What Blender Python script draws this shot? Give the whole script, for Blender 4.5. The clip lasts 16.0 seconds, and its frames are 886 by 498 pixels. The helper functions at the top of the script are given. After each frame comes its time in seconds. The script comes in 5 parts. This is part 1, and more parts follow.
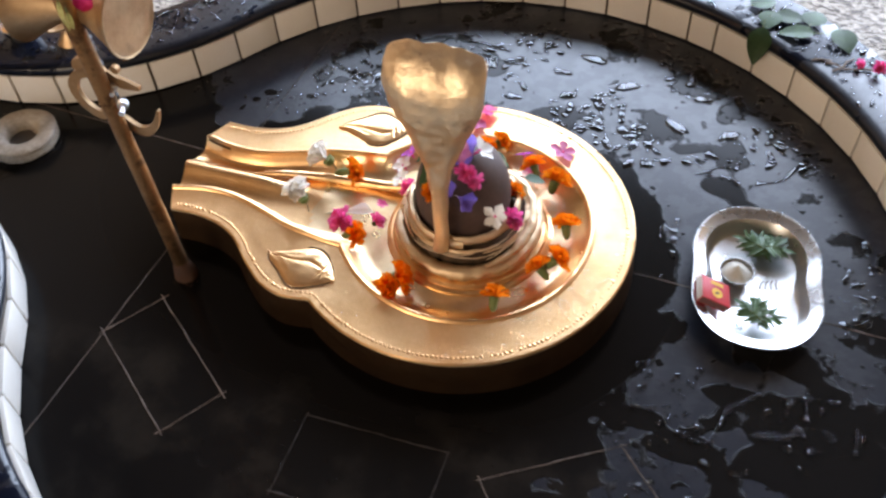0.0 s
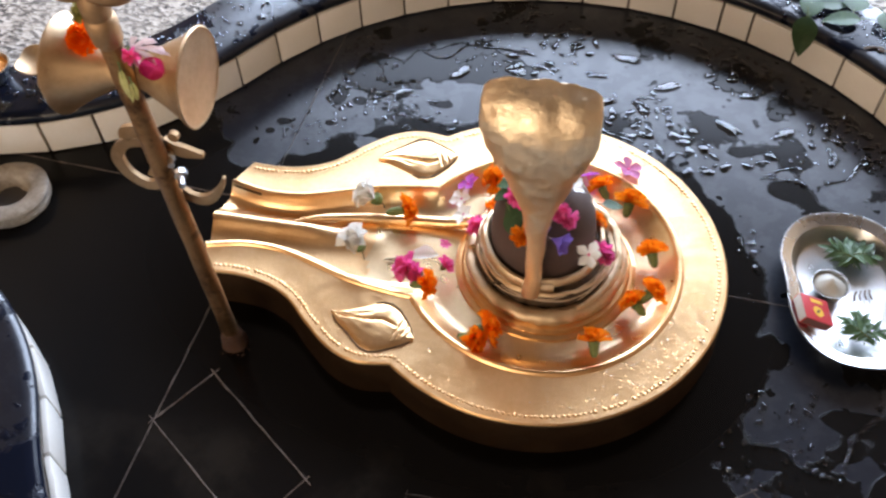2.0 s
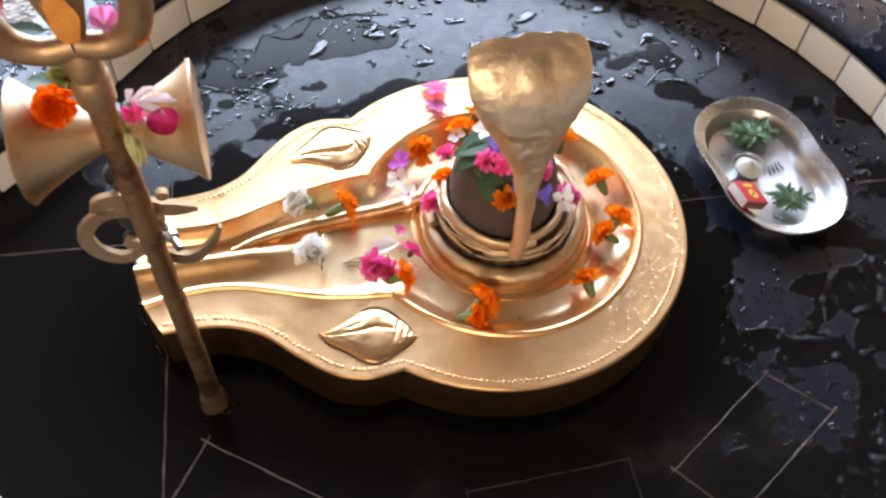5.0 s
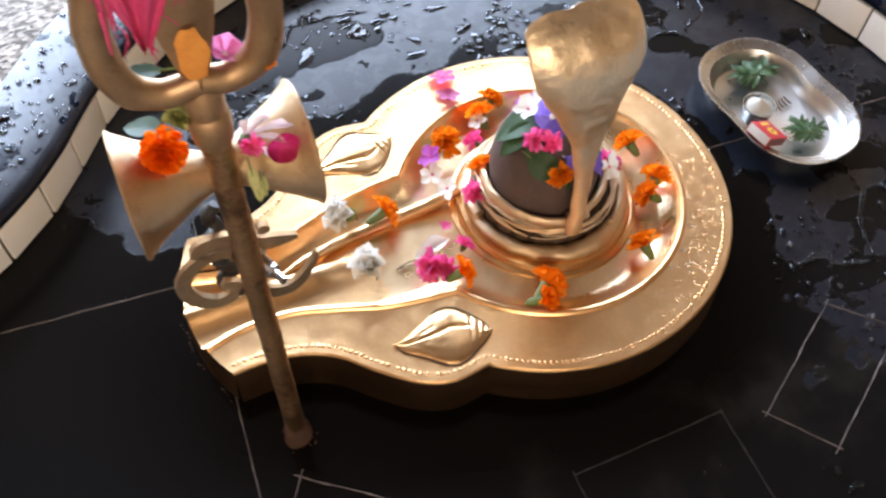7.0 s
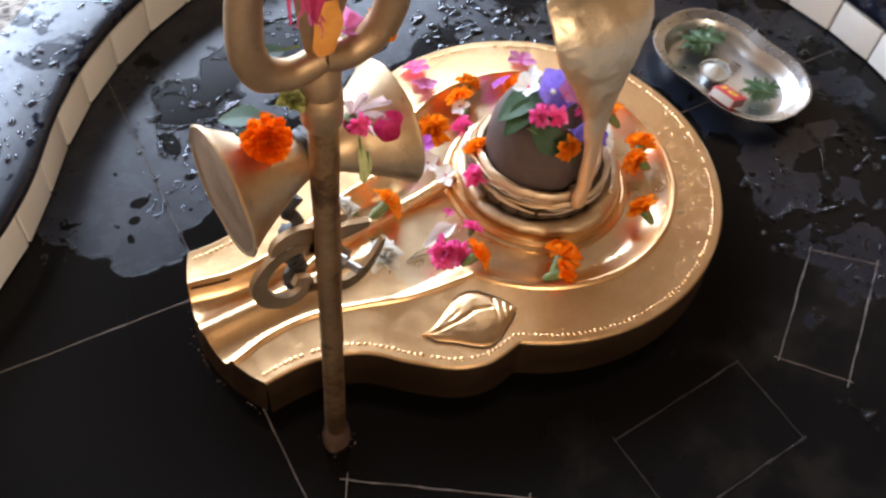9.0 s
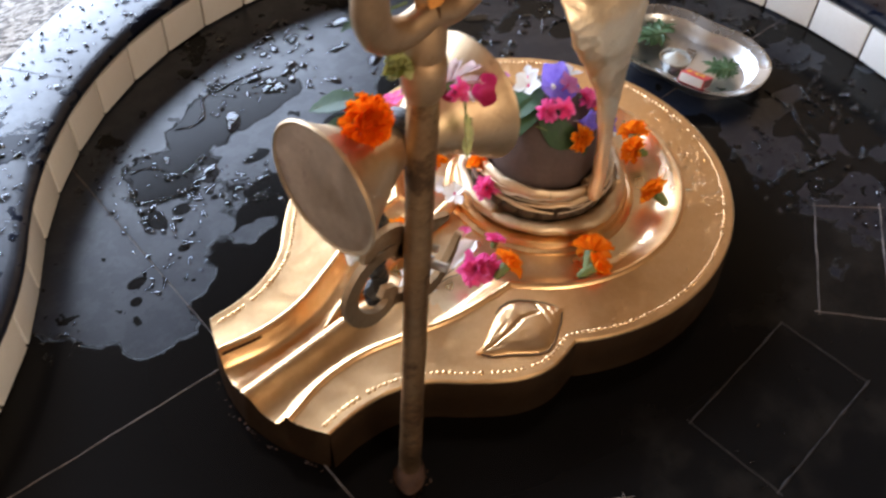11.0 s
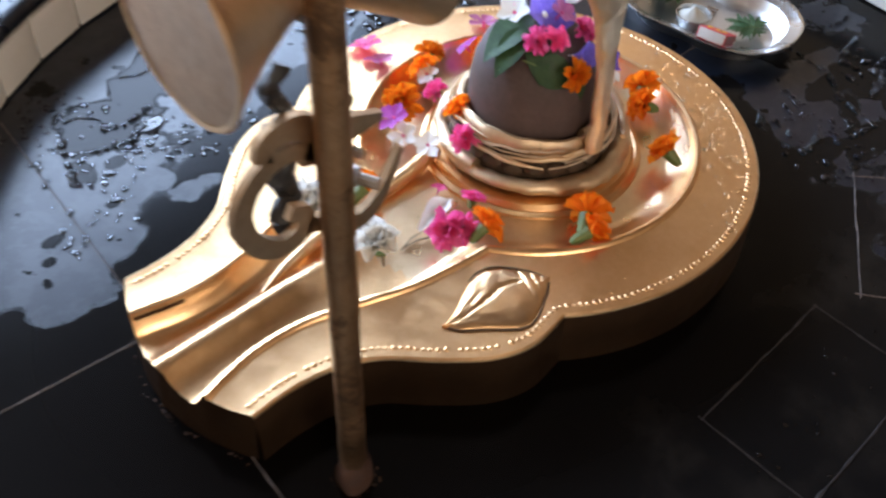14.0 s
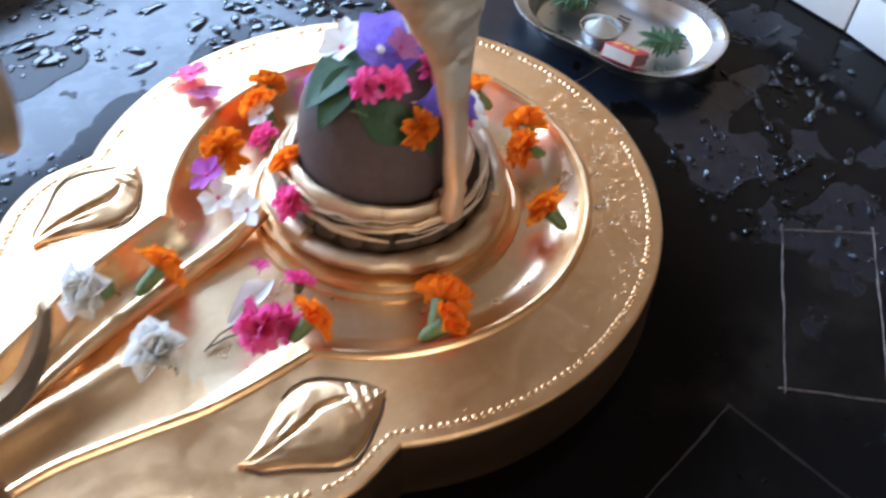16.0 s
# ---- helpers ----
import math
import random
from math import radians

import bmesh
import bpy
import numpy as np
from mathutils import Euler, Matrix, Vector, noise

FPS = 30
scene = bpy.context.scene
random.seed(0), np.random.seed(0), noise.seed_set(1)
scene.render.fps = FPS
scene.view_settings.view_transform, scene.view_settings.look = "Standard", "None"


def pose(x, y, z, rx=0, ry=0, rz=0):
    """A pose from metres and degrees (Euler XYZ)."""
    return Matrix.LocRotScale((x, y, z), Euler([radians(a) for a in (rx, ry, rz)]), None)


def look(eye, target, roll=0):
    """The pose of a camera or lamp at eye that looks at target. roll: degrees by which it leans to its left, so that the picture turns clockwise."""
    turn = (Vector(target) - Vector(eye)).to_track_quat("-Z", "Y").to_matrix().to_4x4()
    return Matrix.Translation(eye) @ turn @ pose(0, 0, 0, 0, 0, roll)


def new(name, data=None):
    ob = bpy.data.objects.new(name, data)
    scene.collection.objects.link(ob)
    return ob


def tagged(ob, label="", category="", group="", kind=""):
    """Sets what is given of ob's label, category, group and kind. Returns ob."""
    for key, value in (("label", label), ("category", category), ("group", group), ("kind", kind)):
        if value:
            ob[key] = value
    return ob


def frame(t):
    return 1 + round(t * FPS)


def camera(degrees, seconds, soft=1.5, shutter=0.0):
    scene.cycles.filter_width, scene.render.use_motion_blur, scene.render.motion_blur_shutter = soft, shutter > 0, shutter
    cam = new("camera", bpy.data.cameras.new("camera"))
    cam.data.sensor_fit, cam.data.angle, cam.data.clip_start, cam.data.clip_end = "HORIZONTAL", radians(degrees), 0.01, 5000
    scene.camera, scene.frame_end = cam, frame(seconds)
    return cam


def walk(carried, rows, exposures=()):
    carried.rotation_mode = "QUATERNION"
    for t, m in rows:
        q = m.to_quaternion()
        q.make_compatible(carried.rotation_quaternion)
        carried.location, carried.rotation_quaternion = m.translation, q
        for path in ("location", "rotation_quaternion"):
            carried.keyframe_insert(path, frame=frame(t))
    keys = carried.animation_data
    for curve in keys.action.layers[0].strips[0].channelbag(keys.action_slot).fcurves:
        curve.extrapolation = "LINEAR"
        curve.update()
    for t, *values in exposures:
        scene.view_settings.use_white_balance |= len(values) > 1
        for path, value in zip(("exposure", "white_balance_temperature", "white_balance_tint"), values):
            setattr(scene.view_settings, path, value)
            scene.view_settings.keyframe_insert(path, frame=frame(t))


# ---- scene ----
cam = camera(51.59, 16.0, soft=2.5, shutter=0.8)
PATH = [
    (0, (0.301, -0.862, 1.091), (-0.163, 0.334, -0.444), -3.8),
    (0.5, (0.219, -0.818, 1.063), (-0.178, 0.38, -0.488), -3.6),
    (1, (0.155, -0.795, 1.058), (-0.173, 0.406, -0.507), -2.5),
    (1.5, (0.085, -0.77, 1.063), (-0.201, 0.426, -0.515), -2.4),
    (2, (0.032, -0.767, 1.072), (-0.223, 0.423, -0.515), -1.8),
    (2.5, (-0.018, -0.755, 1.056), (-0.239, 0.435, -0.536), -1.5),
    (3, (-0.064, -0.752, 1.045), (-0.236, 0.439, -0.552), -0.7),
    (3.5, (-0.119, -0.737, 1.025), (-0.143, 0.457, -0.579), 2.9),
    (3.7, (-0.131, -0.735, 1.028), (-0.087, 0.448, -0.584), 4.3),
    (5.8, (-0.333, -0.667, 1.043), (0.052, 0.393, -0.609), 3.3),
    (6, (-0.335, -0.664, 1.045), (0.047, 0.393, -0.61), 2.6),
    (6.5, (-0.388, -0.653, 1.027), (0.032, 0.404, -0.617), 1.6),
    (7, (-0.431, -0.623, 1.012), (0.061, 0.4, -0.634), 2.7),
    (7.5, (-0.48, -0.605, 1.011), (0.036, 0.409, -0.634), 2.1),
    (8, (-0.513, -0.591, 1.003), (0.031, 0.412, -0.64), 2.3),
    (8.5, (-0.547, -0.568, 0.989), (0.078, 0.391, -0.651), 4.6),
    (8.7, (-0.564, -0.565, 0.987), (0.108, 0.366, -0.651), 6.2),
    (10.8, (-0.704, -0.504, 0.908), (0.27, 0.383, -0.596), 3.7),
    (11, (-0.715, -0.497, 0.897), (0.261, 0.392, -0.606), 3.3),
    (11.5, (-0.732, -0.486, 0.883), (0.235, 0.405, -0.624), 2.8),
    (12, (-0.75, -0.477, 0.866), (0.224, 0.418, -0.635), 2.7),
    (12.5, (-0.748, -0.468, 0.847), (0.224, 0.431, -0.652), 2.7),
    (13, (-0.732, -0.467, 0.823), (0.242, 0.441, -0.669), 3.2),
    (13.5, (-0.701, -0.47, 0.791), (0.276, 0.442, -0.697), 3.9),
    (14, (-0.625, -0.494, 0.721), (0.348, 0.457, -0.746), 3.1),
    (14.5, (-0.568, -0.474, 0.687), (0.406, 0.445, -0.799), 4.1),
    (15, (-0.498, -0.465, 0.657), (0.486, 0.44, -0.831), 4.3),
    (15.5, (-0.451, -0.449, 0.646), (0.545, 0.441, -0.842), 4.7),
    (16, (-0.395, -0.433, 0.648), (0.6, 0.442, -0.851), 4.5),
]
# the camera's own exposure and white balance drift on the way
EXPOSURES = [(0, -0.58, 7150, 14), (3, -0.46, 7000, 14), (3.5, -0.54, 7200, 15), (6, -0.24, 6900, 13), (8, -0.38, 7050, 13), (12.5, -0.63, 6650, 12.5), (14.5, -0.64, 6050, 10), (15.5, -0.54, 5700, 8), (16, -0.60, 5600, 8)]
walk(cam, [(t, look(eye, target, roll)) for t, eye, target, roll in PATH], EXPOSURES)

# ---- light: an overcast sky seen through the wide opening of the room on the +y side ----
world = bpy.data.worlds.new("sky_world")
scene.world = world
world.use_nodes = True
_n = world.node_tree.nodes
_sky = _n.new("ShaderNodeTexSky")
_sky.sky_type = "NISHITA"
_sky.sun_disc = False
_sky.sun_elevation, _sky.sun_rotation = radians(50), radians(20)
world.node_tree.links.new(_sky.outputs[0], _n["Background"].inputs[0])
_n["Background"].inputs[1].default_value = 0.15


def area_light(name, m, sx, sy, watts, colour):
    data = bpy.data.lights.new(name, "AREA")
    data.shape, data.size, data.size_y, data.energy, data.color = "RECTANGLE", sx, sy, watts, colour
    ob = new(name, data)
    ob.matrix_world = m
    return ob


OPEN_Y, OPEN_TOP, OPEN_BOT = 3.3, 2.78, 0.10
area_light("opening_daylight", look((0.2, OPEN_Y - 0.04, (OPEN_TOP + OPEN_BOT) / 2), (0.2, 0, (OPEN_TOP + OPEN_BOT) / 2)), 4.6, OPEN_TOP - OPEN_BOT, 930, (0.57, 0.73, 1.0))
# Added warm fill lamp behind the camera; no window is known there.
area_light("rear_fill_light", look((-1.3, -2.96, 1.75), (-1.3, 0, 1.75)), 1.5, 1.2, 84, (1.0, 0.85, 0.68))


# ---- materials ----
def nodes_of(name):
    m = bpy.data.materials.new(name)
    m.use_nodes = True
    nt = m.node_tree
    return m, nt, nt.nodes["Principled BSDF"]


def noise_node(nt, scale, detail=4, rough=0.55, coord=None):
    n = nt.nodes.new("ShaderNodeTexNoise")
    n.inputs["Scale"].default_value, n.inputs["Detail"].default_value, n.inputs["Roughness"].default_value = scale, detail, rough
    if coord is None:
        coord = nt.nodes.new("ShaderNodeTexCoord").outputs["Object"]
    nt.links.new(coord, n.inputs["Vector"])
    return n.outputs[0]


def ramp(nt, fac, stops):
    r = nt.nodes.new("ShaderNodeValToRGB")
    while len(r.color_ramp.elements) < len(stops):
        r.color_ramp.elements.new(0.5)
    for e, (pos, c) in zip(r.color_ramp.elements, stops):
        e.position = pos
        e.color = (*c, 1) if len(c) == 3 else c
    nt.links.new(fac, r.inputs[0])
    return r.outputs[0]


def maprange(nt, v, a, b, c, d):
    n = nt.nodes.new("ShaderNodeMapRange")
    n.interpolation_type = "SMOOTHSTEP"
    for k, val in zip(("From Min", "From Max", "To Min", "To Max"), (a, b, c, d)):
        n.inputs[k].default_value = val
    nt.links.new(v, n.inputs["Value"])
    return n.outputs[0]


def math_node(nt, op, a, b=None):
    n = nt.nodes.new("ShaderNodeMath")
    n.operation = op
    for i, v in enumerate((a, b)):
        if v is None:
            continue
        if isinstance(v, (int, float)):
            n.inputs[i].default_value = v
        else:
            nt.links.new(v, n.inputs[i])
    return n.outputs[0]


def mix_col(nt, fac, a, b, blend="MIX"):
    n = nt.nodes.new("ShaderNodeMix")
    n.data_type, n.blend_type = "RGBA", blend
    for sock, v in ((n.inputs[0], fac), (n.inputs[6], a), (n.inputs[7], b)):
        if isinstance(v, (int, float)):
            sock.default_value = v
        elif isinstance(v, tuple):
            sock.default_value = (*v, 1)
        else:
            nt.links.new(v, sock)
    return n.outputs[2]


def add_bump(nt, bsdf, height, strength, distance):
    b = nt.nodes.new("ShaderNodeBump")
    b.inputs["Strength"].default_value, b.inputs["Distance"].default_value = strength, distance
    nt.links.new(height, b.inputs["Height"])
    if bsdf.inputs["Normal"].links:
        nt.links.new(bsdf.inputs["Normal"].links[0].from_socket, b.inputs["Normal"])
    nt.links.new(b.outputs[0], bsdf.inputs["Normal"])


def surface(name, a, b, rough=(0.4, 0.6), metal=0.0, coarse=8, fine=90, bump=0.1, depth=0.001, random_tint=0.0, sub=0.0, spec=0.5):
    """Two colours mixed by coarse and fine noise, with uneven gloss and fine relief."""
    m, nt, p = nodes_of(name)
    co, fi = noise_node(nt, coarse, 5), noise_node(nt, fine, 6, 0.65)
    both = math_node(nt, "ADD", math_node(nt, "MULTIPLY", co, 0.6), math_node(nt, "MULTIPLY", fi, 0.4))
    col = ramp(nt, both, [(0.36, a), (0.64, b)])
    if random_tint:
        info = nt.nodes.new("ShaderNodeObjectInfo")
        v = nt.nodes.new("ShaderNodeHueSaturation")
        nt.links.new(maprange(nt, info.outputs["Random"], 0, 1, 1 - random_tint, 1 + random_tint), v.inputs["Value"])
        nt.links.new(col, v.inputs["Color"])
        col = v.outputs[0]
    nt.links.new(col, p.inputs["Base Color"])
    nt.links.new(maprange(nt, both, 0.35, 0.65, *rough), p.inputs["Roughness"])
    p.inputs["Metallic"].default_value = metal
    p.inputs["Specular IOR Level"].default_value = spec
    if bump:
        add_bump(nt, p, fi, bump, depth)
    if sub:
        tr, mx = nt.nodes.new("ShaderNodeBsdfTranslucent"), nt.nodes.new("ShaderNodeMixShader")
        nt.links.new(col, tr.inputs["Color"])
        mx.inputs[0].default_value = sub
        nt.links.new(p.outputs[0], mx.inputs[1])
        nt.links.new(tr.outputs[0], mx.inputs[2])
        nt.links.new(mx.outputs[0], nt.nodes["Material Output"].inputs[0])
    return m


def brass(name, a, b, rough, dent=0.35, grain=0.15, size=28, tarnish=(0.2, 0.11, 0.05), tarnish_at=0.62):
    m, nt, p = nodes_of(name)
    co, fi, sc = noise_node(nt, 9, 5), noise_node(nt, 140, 5, 0.7), noise_node(nt, size, 3)
    both = math_node(nt, "ADD", math_node(nt, "MULTIPLY", co, 0.65), math_node(nt, "MULTIPLY", fi, 0.35))
    col = ramp(nt, both, [(0.37, a), (0.64, b)])
    spot = maprange(nt, noise_node(nt, 34, 8, 0.7), tarnish_at, tarnish_at + 0.14, 0.0, 0.8)
    nt.links.new(mix_col(nt, spot, col, tarnish), p.inputs["Base Color"])
    r = math_node(nt, "ADD", maprange(nt, sc, 0.3, 0.7, *rough), math_node(nt, "MULTIPLY", spot, 0.08))
    nt.links.new(r, p.inputs["Roughness"])
    p.inputs["Metallic"].default_value = 1.0
    add_bump(nt, p, sc, dent, 0.002)
    add_bump(nt, p, fi, grain, 0.0005)
    add_bump(nt, p, noise_node(nt, 520, 3, 0.6), grain * 0.8, 0.0002)
    return m


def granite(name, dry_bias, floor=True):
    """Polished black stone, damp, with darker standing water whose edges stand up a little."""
    m, nt, p = nodes_of(name)
    coord = nt.nodes.new("ShaderNodeTexCoord").outputs["Object"]
    big = noise_node(nt, 3.6, 3, 0.5, coord)
    mid = noise_node(nt, 11, 5, 0.5, coord)
    fine = noise_node(nt, 420, 3, 0.6, coord)
    cloud = noise_node(nt, 26, 6, 0.6, coord)
    v = math_node(nt, "ADD", math_node(nt, "MULTIPLY", big, 0.6), math_node(nt, "MULTIPLY", mid, 0.4))
    v = math_node(nt, "ADD", v, maprange(nt, noise_node(nt, 36, 2, 0.5, coord), 0.62, 0.72, 0.0, -0.10))
    v = math_node(nt, "ADD", v, maprange(nt, noise_node(nt, 48, 6, 0.65, coord), 0.3, 0.7, -0.013, 0.013))
    if floor:
        sep = nt.nodes.new("ShaderNodeSeparateXYZ")
        nt.links.new(coord, sep.inputs[0])
        x, y = sep.outputs[0], sep.outputs[1]
        half_x = math_node(nt, "ADD", math_node(nt, "MAXIMUM", x, 0.0), math_node(nt, "MULTIPLY", math_node(nt, "MINIMUM", x, 0.0), 0.60))
        rr = math_node(nt, "SQRT", math_node(nt, "ADD", math_node(nt, "MULTIPLY", half_x, half_x), math_node(nt, "MULTIPLY", y, y)))
        v = math_node(nt, "ADD", v, maprange(nt, rr, 0.25, 0.36, -0.22, 0.075))
        q = math_node(nt, "ADD", math_node(nt, "MULTIPLY", x, 0.9), y)
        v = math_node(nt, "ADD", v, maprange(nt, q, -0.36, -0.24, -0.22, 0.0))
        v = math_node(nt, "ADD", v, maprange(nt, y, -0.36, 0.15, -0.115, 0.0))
        # Painted reflection: the wet stone's colour lifts with distance from the base.
        painted_sheen = maprange(nt, rr, 0.29, 0.42, 0.0, 1.0)
        lime = math_node(nt, "MULTIPLY", maprange(nt, noise_node(nt, 7.5, 7, 0.62, coord), 0.47, 0.66, 0.0, 1.0), maprange(nt, y, -0.33, -0.27, 1.0, 0.0))
        wet_spots = ((-0.155, 0.440, 0.092, 0.034, 0.16), (-0.343, 0.366, 0.021, 0.012, 0.16), (-0.374, 0.326, 0.011, 0.022, 0.16), (-0.338, 0.322, 0.010, 0.008, 0.16), (-0.196, 0.336, 0.018, 0.008, 0.13), (-0.375, 0.264, 0.008, 0.007, 0.15), (-0.449, 0.255, 0.012, 0.008, 0.15), (-0.466, 0.230, 0.007, 0.006, 0.15), (0.10, 0.335, 0.07, 0.03, 0.085), (0.335, 0.30, 0.05, 0.022, 0.085), (0.357, 0.238, 0.026, 0.016, 0.14),
                     (0.317, -0.216, 0.024, 0.012, 0.15), (0.379, -0.245, 0.034, 0.016, 0.15), (0.533, -0.155, 0.036, 0.024, 0.15), (0.487, -0.240, 0.038, 0.020, 0.15), (0.423, -0.148, 0.034, 0.014, 0.15), (0.550, -0.200, 0.030, 0.014, 0.15), (0.440, -0.060, 0.10, 0.035, 0.13), (-0.281, 0.221, 0.036, 0.018, -0.125), (-0.314, 0.260, 0.012, 0.010, -0.10))
        for cx, cy, rx, ry, deep in wet_spots:
            ex = math_node(nt, "MULTIPLY", math_node(nt, "SUBTRACT", x, cx), 1 / rx)
            ey = math_node(nt, "MULTIPLY", math_node(nt, "SUBTRACT", y, cy), 1 / ry)
            far = math_node(nt, "ADD", math_node(nt, "MULTIPLY", ex, ex), math_node(nt, "MULTIPLY", ey, ey))
            v = math_node(nt, "ADD", v, maprange(nt, far, 0.0, 2.6, -deep, 0.0))
        v = math_node(nt, "ADD", v, maprange(nt, x, -0.75, -0.5, -0.16, 0.0))
    dry = maprange(nt, v, dry_bias, dry_bias + 0.010, 0.0, 1.0)
    wet = mix_col(nt, painted_sheen, (0.0028, 0.0023, 0.0021), (0.0068, 0.0063, 0.0062)) if floor else (0.004, 0.0062, 0.014)
    if floor:
        wet = mix_col(nt, lime, wet, (0.016, 0.0138, 0.012))
    speck = ramp(nt, fine, [(0.4, (0.004, 0.006, 0.011)), (0.72, (0.009, 0.0128, 0.023))])
    stain = mix_col(nt, maprange(nt, cloud, 0.45, 0.7, 0.0, 0.35), speck, (0.010, 0.014, 0.025))
    blot = maprange(nt, noise_node(nt, 30, 8, 0.68, coord), 0.47, 0.56, 0.0, 1.0)
    nt.links.new(mix_col(nt, dry, wet, stain), p.inputs["Base Color"])
    nt.links.new(math_node(nt, "ADD", maprange(nt, dry, 0, 1, 0.17, 0.25), math_node(nt, "MULTIPLY", math_node(nt, "MULTIPLY", cloud, dry), 0.08)), p.inputs["Roughness"])
    nt.links.new(math_node(nt, "ADD", maprange(nt, dry, 0, 1, 0.11, 0.44), math_node(nt, "MULTIPLY", math_node(nt, "MULTIPLY", dry, blot), 0.10)), p.inputs["Specular IOR Level"])
    add_bump(nt, p, maprange(nt, v, dry_bias - 0.010, dry_bias + 0.006, 1.0, 0.0), 0.5, 0.0014)
    add_bump(nt, p, fine, 0.04, 0.0004)
    return m


M_BRASS = brass("polished_brass", (0.81, 0.483, 0.224), (0.945, 0.63, 0.337), (0.275, 0.365), dent=0.09, grain=0.45, size=60, tarnish=(0.66, 0.41, 0.20), tarnish_at=0.74)
# Water-worn bowl brass, its tint paled to stand in for overexposed highlights.
M_BOWL = brass("water_worn_paled_brass", (0.76, 0.535, 0.295), (0.90, 0.69, 0.435), (0.27, 0.36), dent=0.08, grain=0.3, tarnish_at=0.68)
M_OLD = brass("worn_brass", (0.66, 0.485, 0.30), (0.80, 0.635, 0.435), (0.46, 0.60), dent=0.20, grain=0.45, tarnish_at=0.60)
M_HOOD = brass("hammered_pale_brass", (0.84, 0.64, 0.42), (0.94, 0.78, 0.56), (0.37, 0.50), dent=0.60, grain=0.9, size=75, tarnish=(0.45, 0.31, 0.19), tarnish_at=0.60)
# Outer side's shade is painted: unpolished brass toned far darker than the rim.
M_SIDE = brass("unpolished_shaded_brass_side", (0.046, 0.024, 0.012), (0.072, 0.039, 0.020), (0.56, 0.68), dent=0.08, grain=0.4, tarnish=(0.07, 0.036, 0.018), tarnish_at=0.60)
M_DULL = brass("dull_handled_brass", (0.35, 0.222, 0.122), (0.49, 0.335, 0.200), (0.44, 0.58), dent=0.20, grain=0.45, tarnish_at=0.60)
M_POLE = brass("brown_handled_brass_pole", (0.23, 0.122, 0.055), (0.43, 0.258, 0.130), (0.40, 0.56), dent=0.25, grain=0.5, size=22, tarnish=(0.09, 0.05, 0.028), tarnish_at=0.50)
M_RUST = surface("rusty_mineral_crust", (0.036, 0.016, 0.008), (0.090, 0.040, 0.019), (0.45, 0.7), coarse=60, fine=300, bump=0.6, depth=0.002)
M_PAN = brass("scoured_steel", (0.54, 0.54, 0.53), (0.64, 0.64, 0.63), (0.27, 0.36), dent=0.05, grain=0.08, tarnish=(0.42, 0.40, 0.36), tarnish_at=0.62)
M_STEEL = brass("stainless_steel", (0.55, 0.56, 0.56), (0.66, 0.67, 0.67), (0.22, 0.31), dent=0.06, grain=0.05, tarnish=(0.5, 0.49, 0.47), tarnish_at=0.7)
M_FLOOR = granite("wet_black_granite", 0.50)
M_COPING = granite("coping_granite", 0.47, False)
M_GROUT = surface("pale_cement_joint", (0.055, 0.040, 0.032), (0.22, 0.175, 0.15), (0.6, 0.85), coarse=40, fine=300, bump=0.5)
M_DIRTJOINT = surface("brown_dirt_joint", (0.009, 0.006, 0.005), (0.032, 0.022, 0.018), (0.6, 0.85), coarse=60, fine=300, bump=0.4)
M_DARKGROUT = surface("grey_brown_grout", (0.10, 0.085, 0.07), (0.2, 0.17, 0.14), (0.7, 0.9), coarse=30, fine=300, bump=0.4)
M_TILE = surface("glazed_cream_tile", (0.78, 0.745, 0.67), (0.84, 0.81, 0.75), (0.12, 0.24), coarse=14, fine=220, bump=0.03, random_tint=0.05)


def chips():
    """Coarse speckled stone: beige, grey and black chips of a few millimetres."""
    m, nt, p = nodes_of("speckled_stone_chips")
    coord = nt.nodes.new("ShaderNodeTexCoord").outputs["Object"]
    mp = nt.nodes.new("ShaderNodeMapping")
    mp.inputs["Scale"].default_value = (1.0, 1.9, 1.0)
    mp.inputs["Rotation"].default_value = (0, 0, 0.6)
    nt.links.new(coord, mp.inputs[0])
    vo = nt.nodes.new("ShaderNodeTexVoronoi")
    vo.inputs["Scale"].default_value = 120
    nt.links.new(mp.outputs[0], vo.inputs["Vector"])
    sep = nt.nodes.new("ShaderNodeSeparateColor")
    nt.links.new(vo.outputs["Color"], sep.inputs[0])
    col = ramp(nt, sep.outputs[0], [(0.0, (0.05, 0.045, 0.04)), (0.28, (0.16, 0.14, 0.12)), (0.55, (0.42, 0.37, 0.31)), (1.0, (0.66, 0.61, 0.54))])
    col = mix_col(nt, maprange(nt, noise_node(nt, 5, 4), 0.4, 0.65, 0.0, 0.35), col, (0.5, 0.46, 0.40))
    nt.links.new(col, p.inputs["Base Color"])
    nt.links.new(maprange(nt, noise_node(nt, 9, 4), 0.35, 0.65, 0.65, 0.85), p.inputs["Roughness"])
    p.inputs["Specular IOR Level"].default_value = 0.25
    add_bump(nt, p, vo.outputs["Distance"], 0.35, 0.003)
    return m


M_CHIPS = chips()
M_WALL = surface("unseen_wall_brown", (0.28, 0.164, 0.077), (0.33, 0.20, 0.097), (0.7, 0.85), coarse=2, fine=60, bump=0.1)
M_CEIL = surface("unseen_ceiling_brown", (0.080, 0.048, 0.026), (0.11, 0.069, 0.038), (0.8, 0.9), coarse=1.5, fine=60, bump=0.05)
M_STONE = surface("dark_lingam_stone", (0.064, 0.041, 0.035), (0.106, 0.072, 0.063), (0.52, 0.66), coarse=14, fine=160, bump=0.12, spec=0.25)
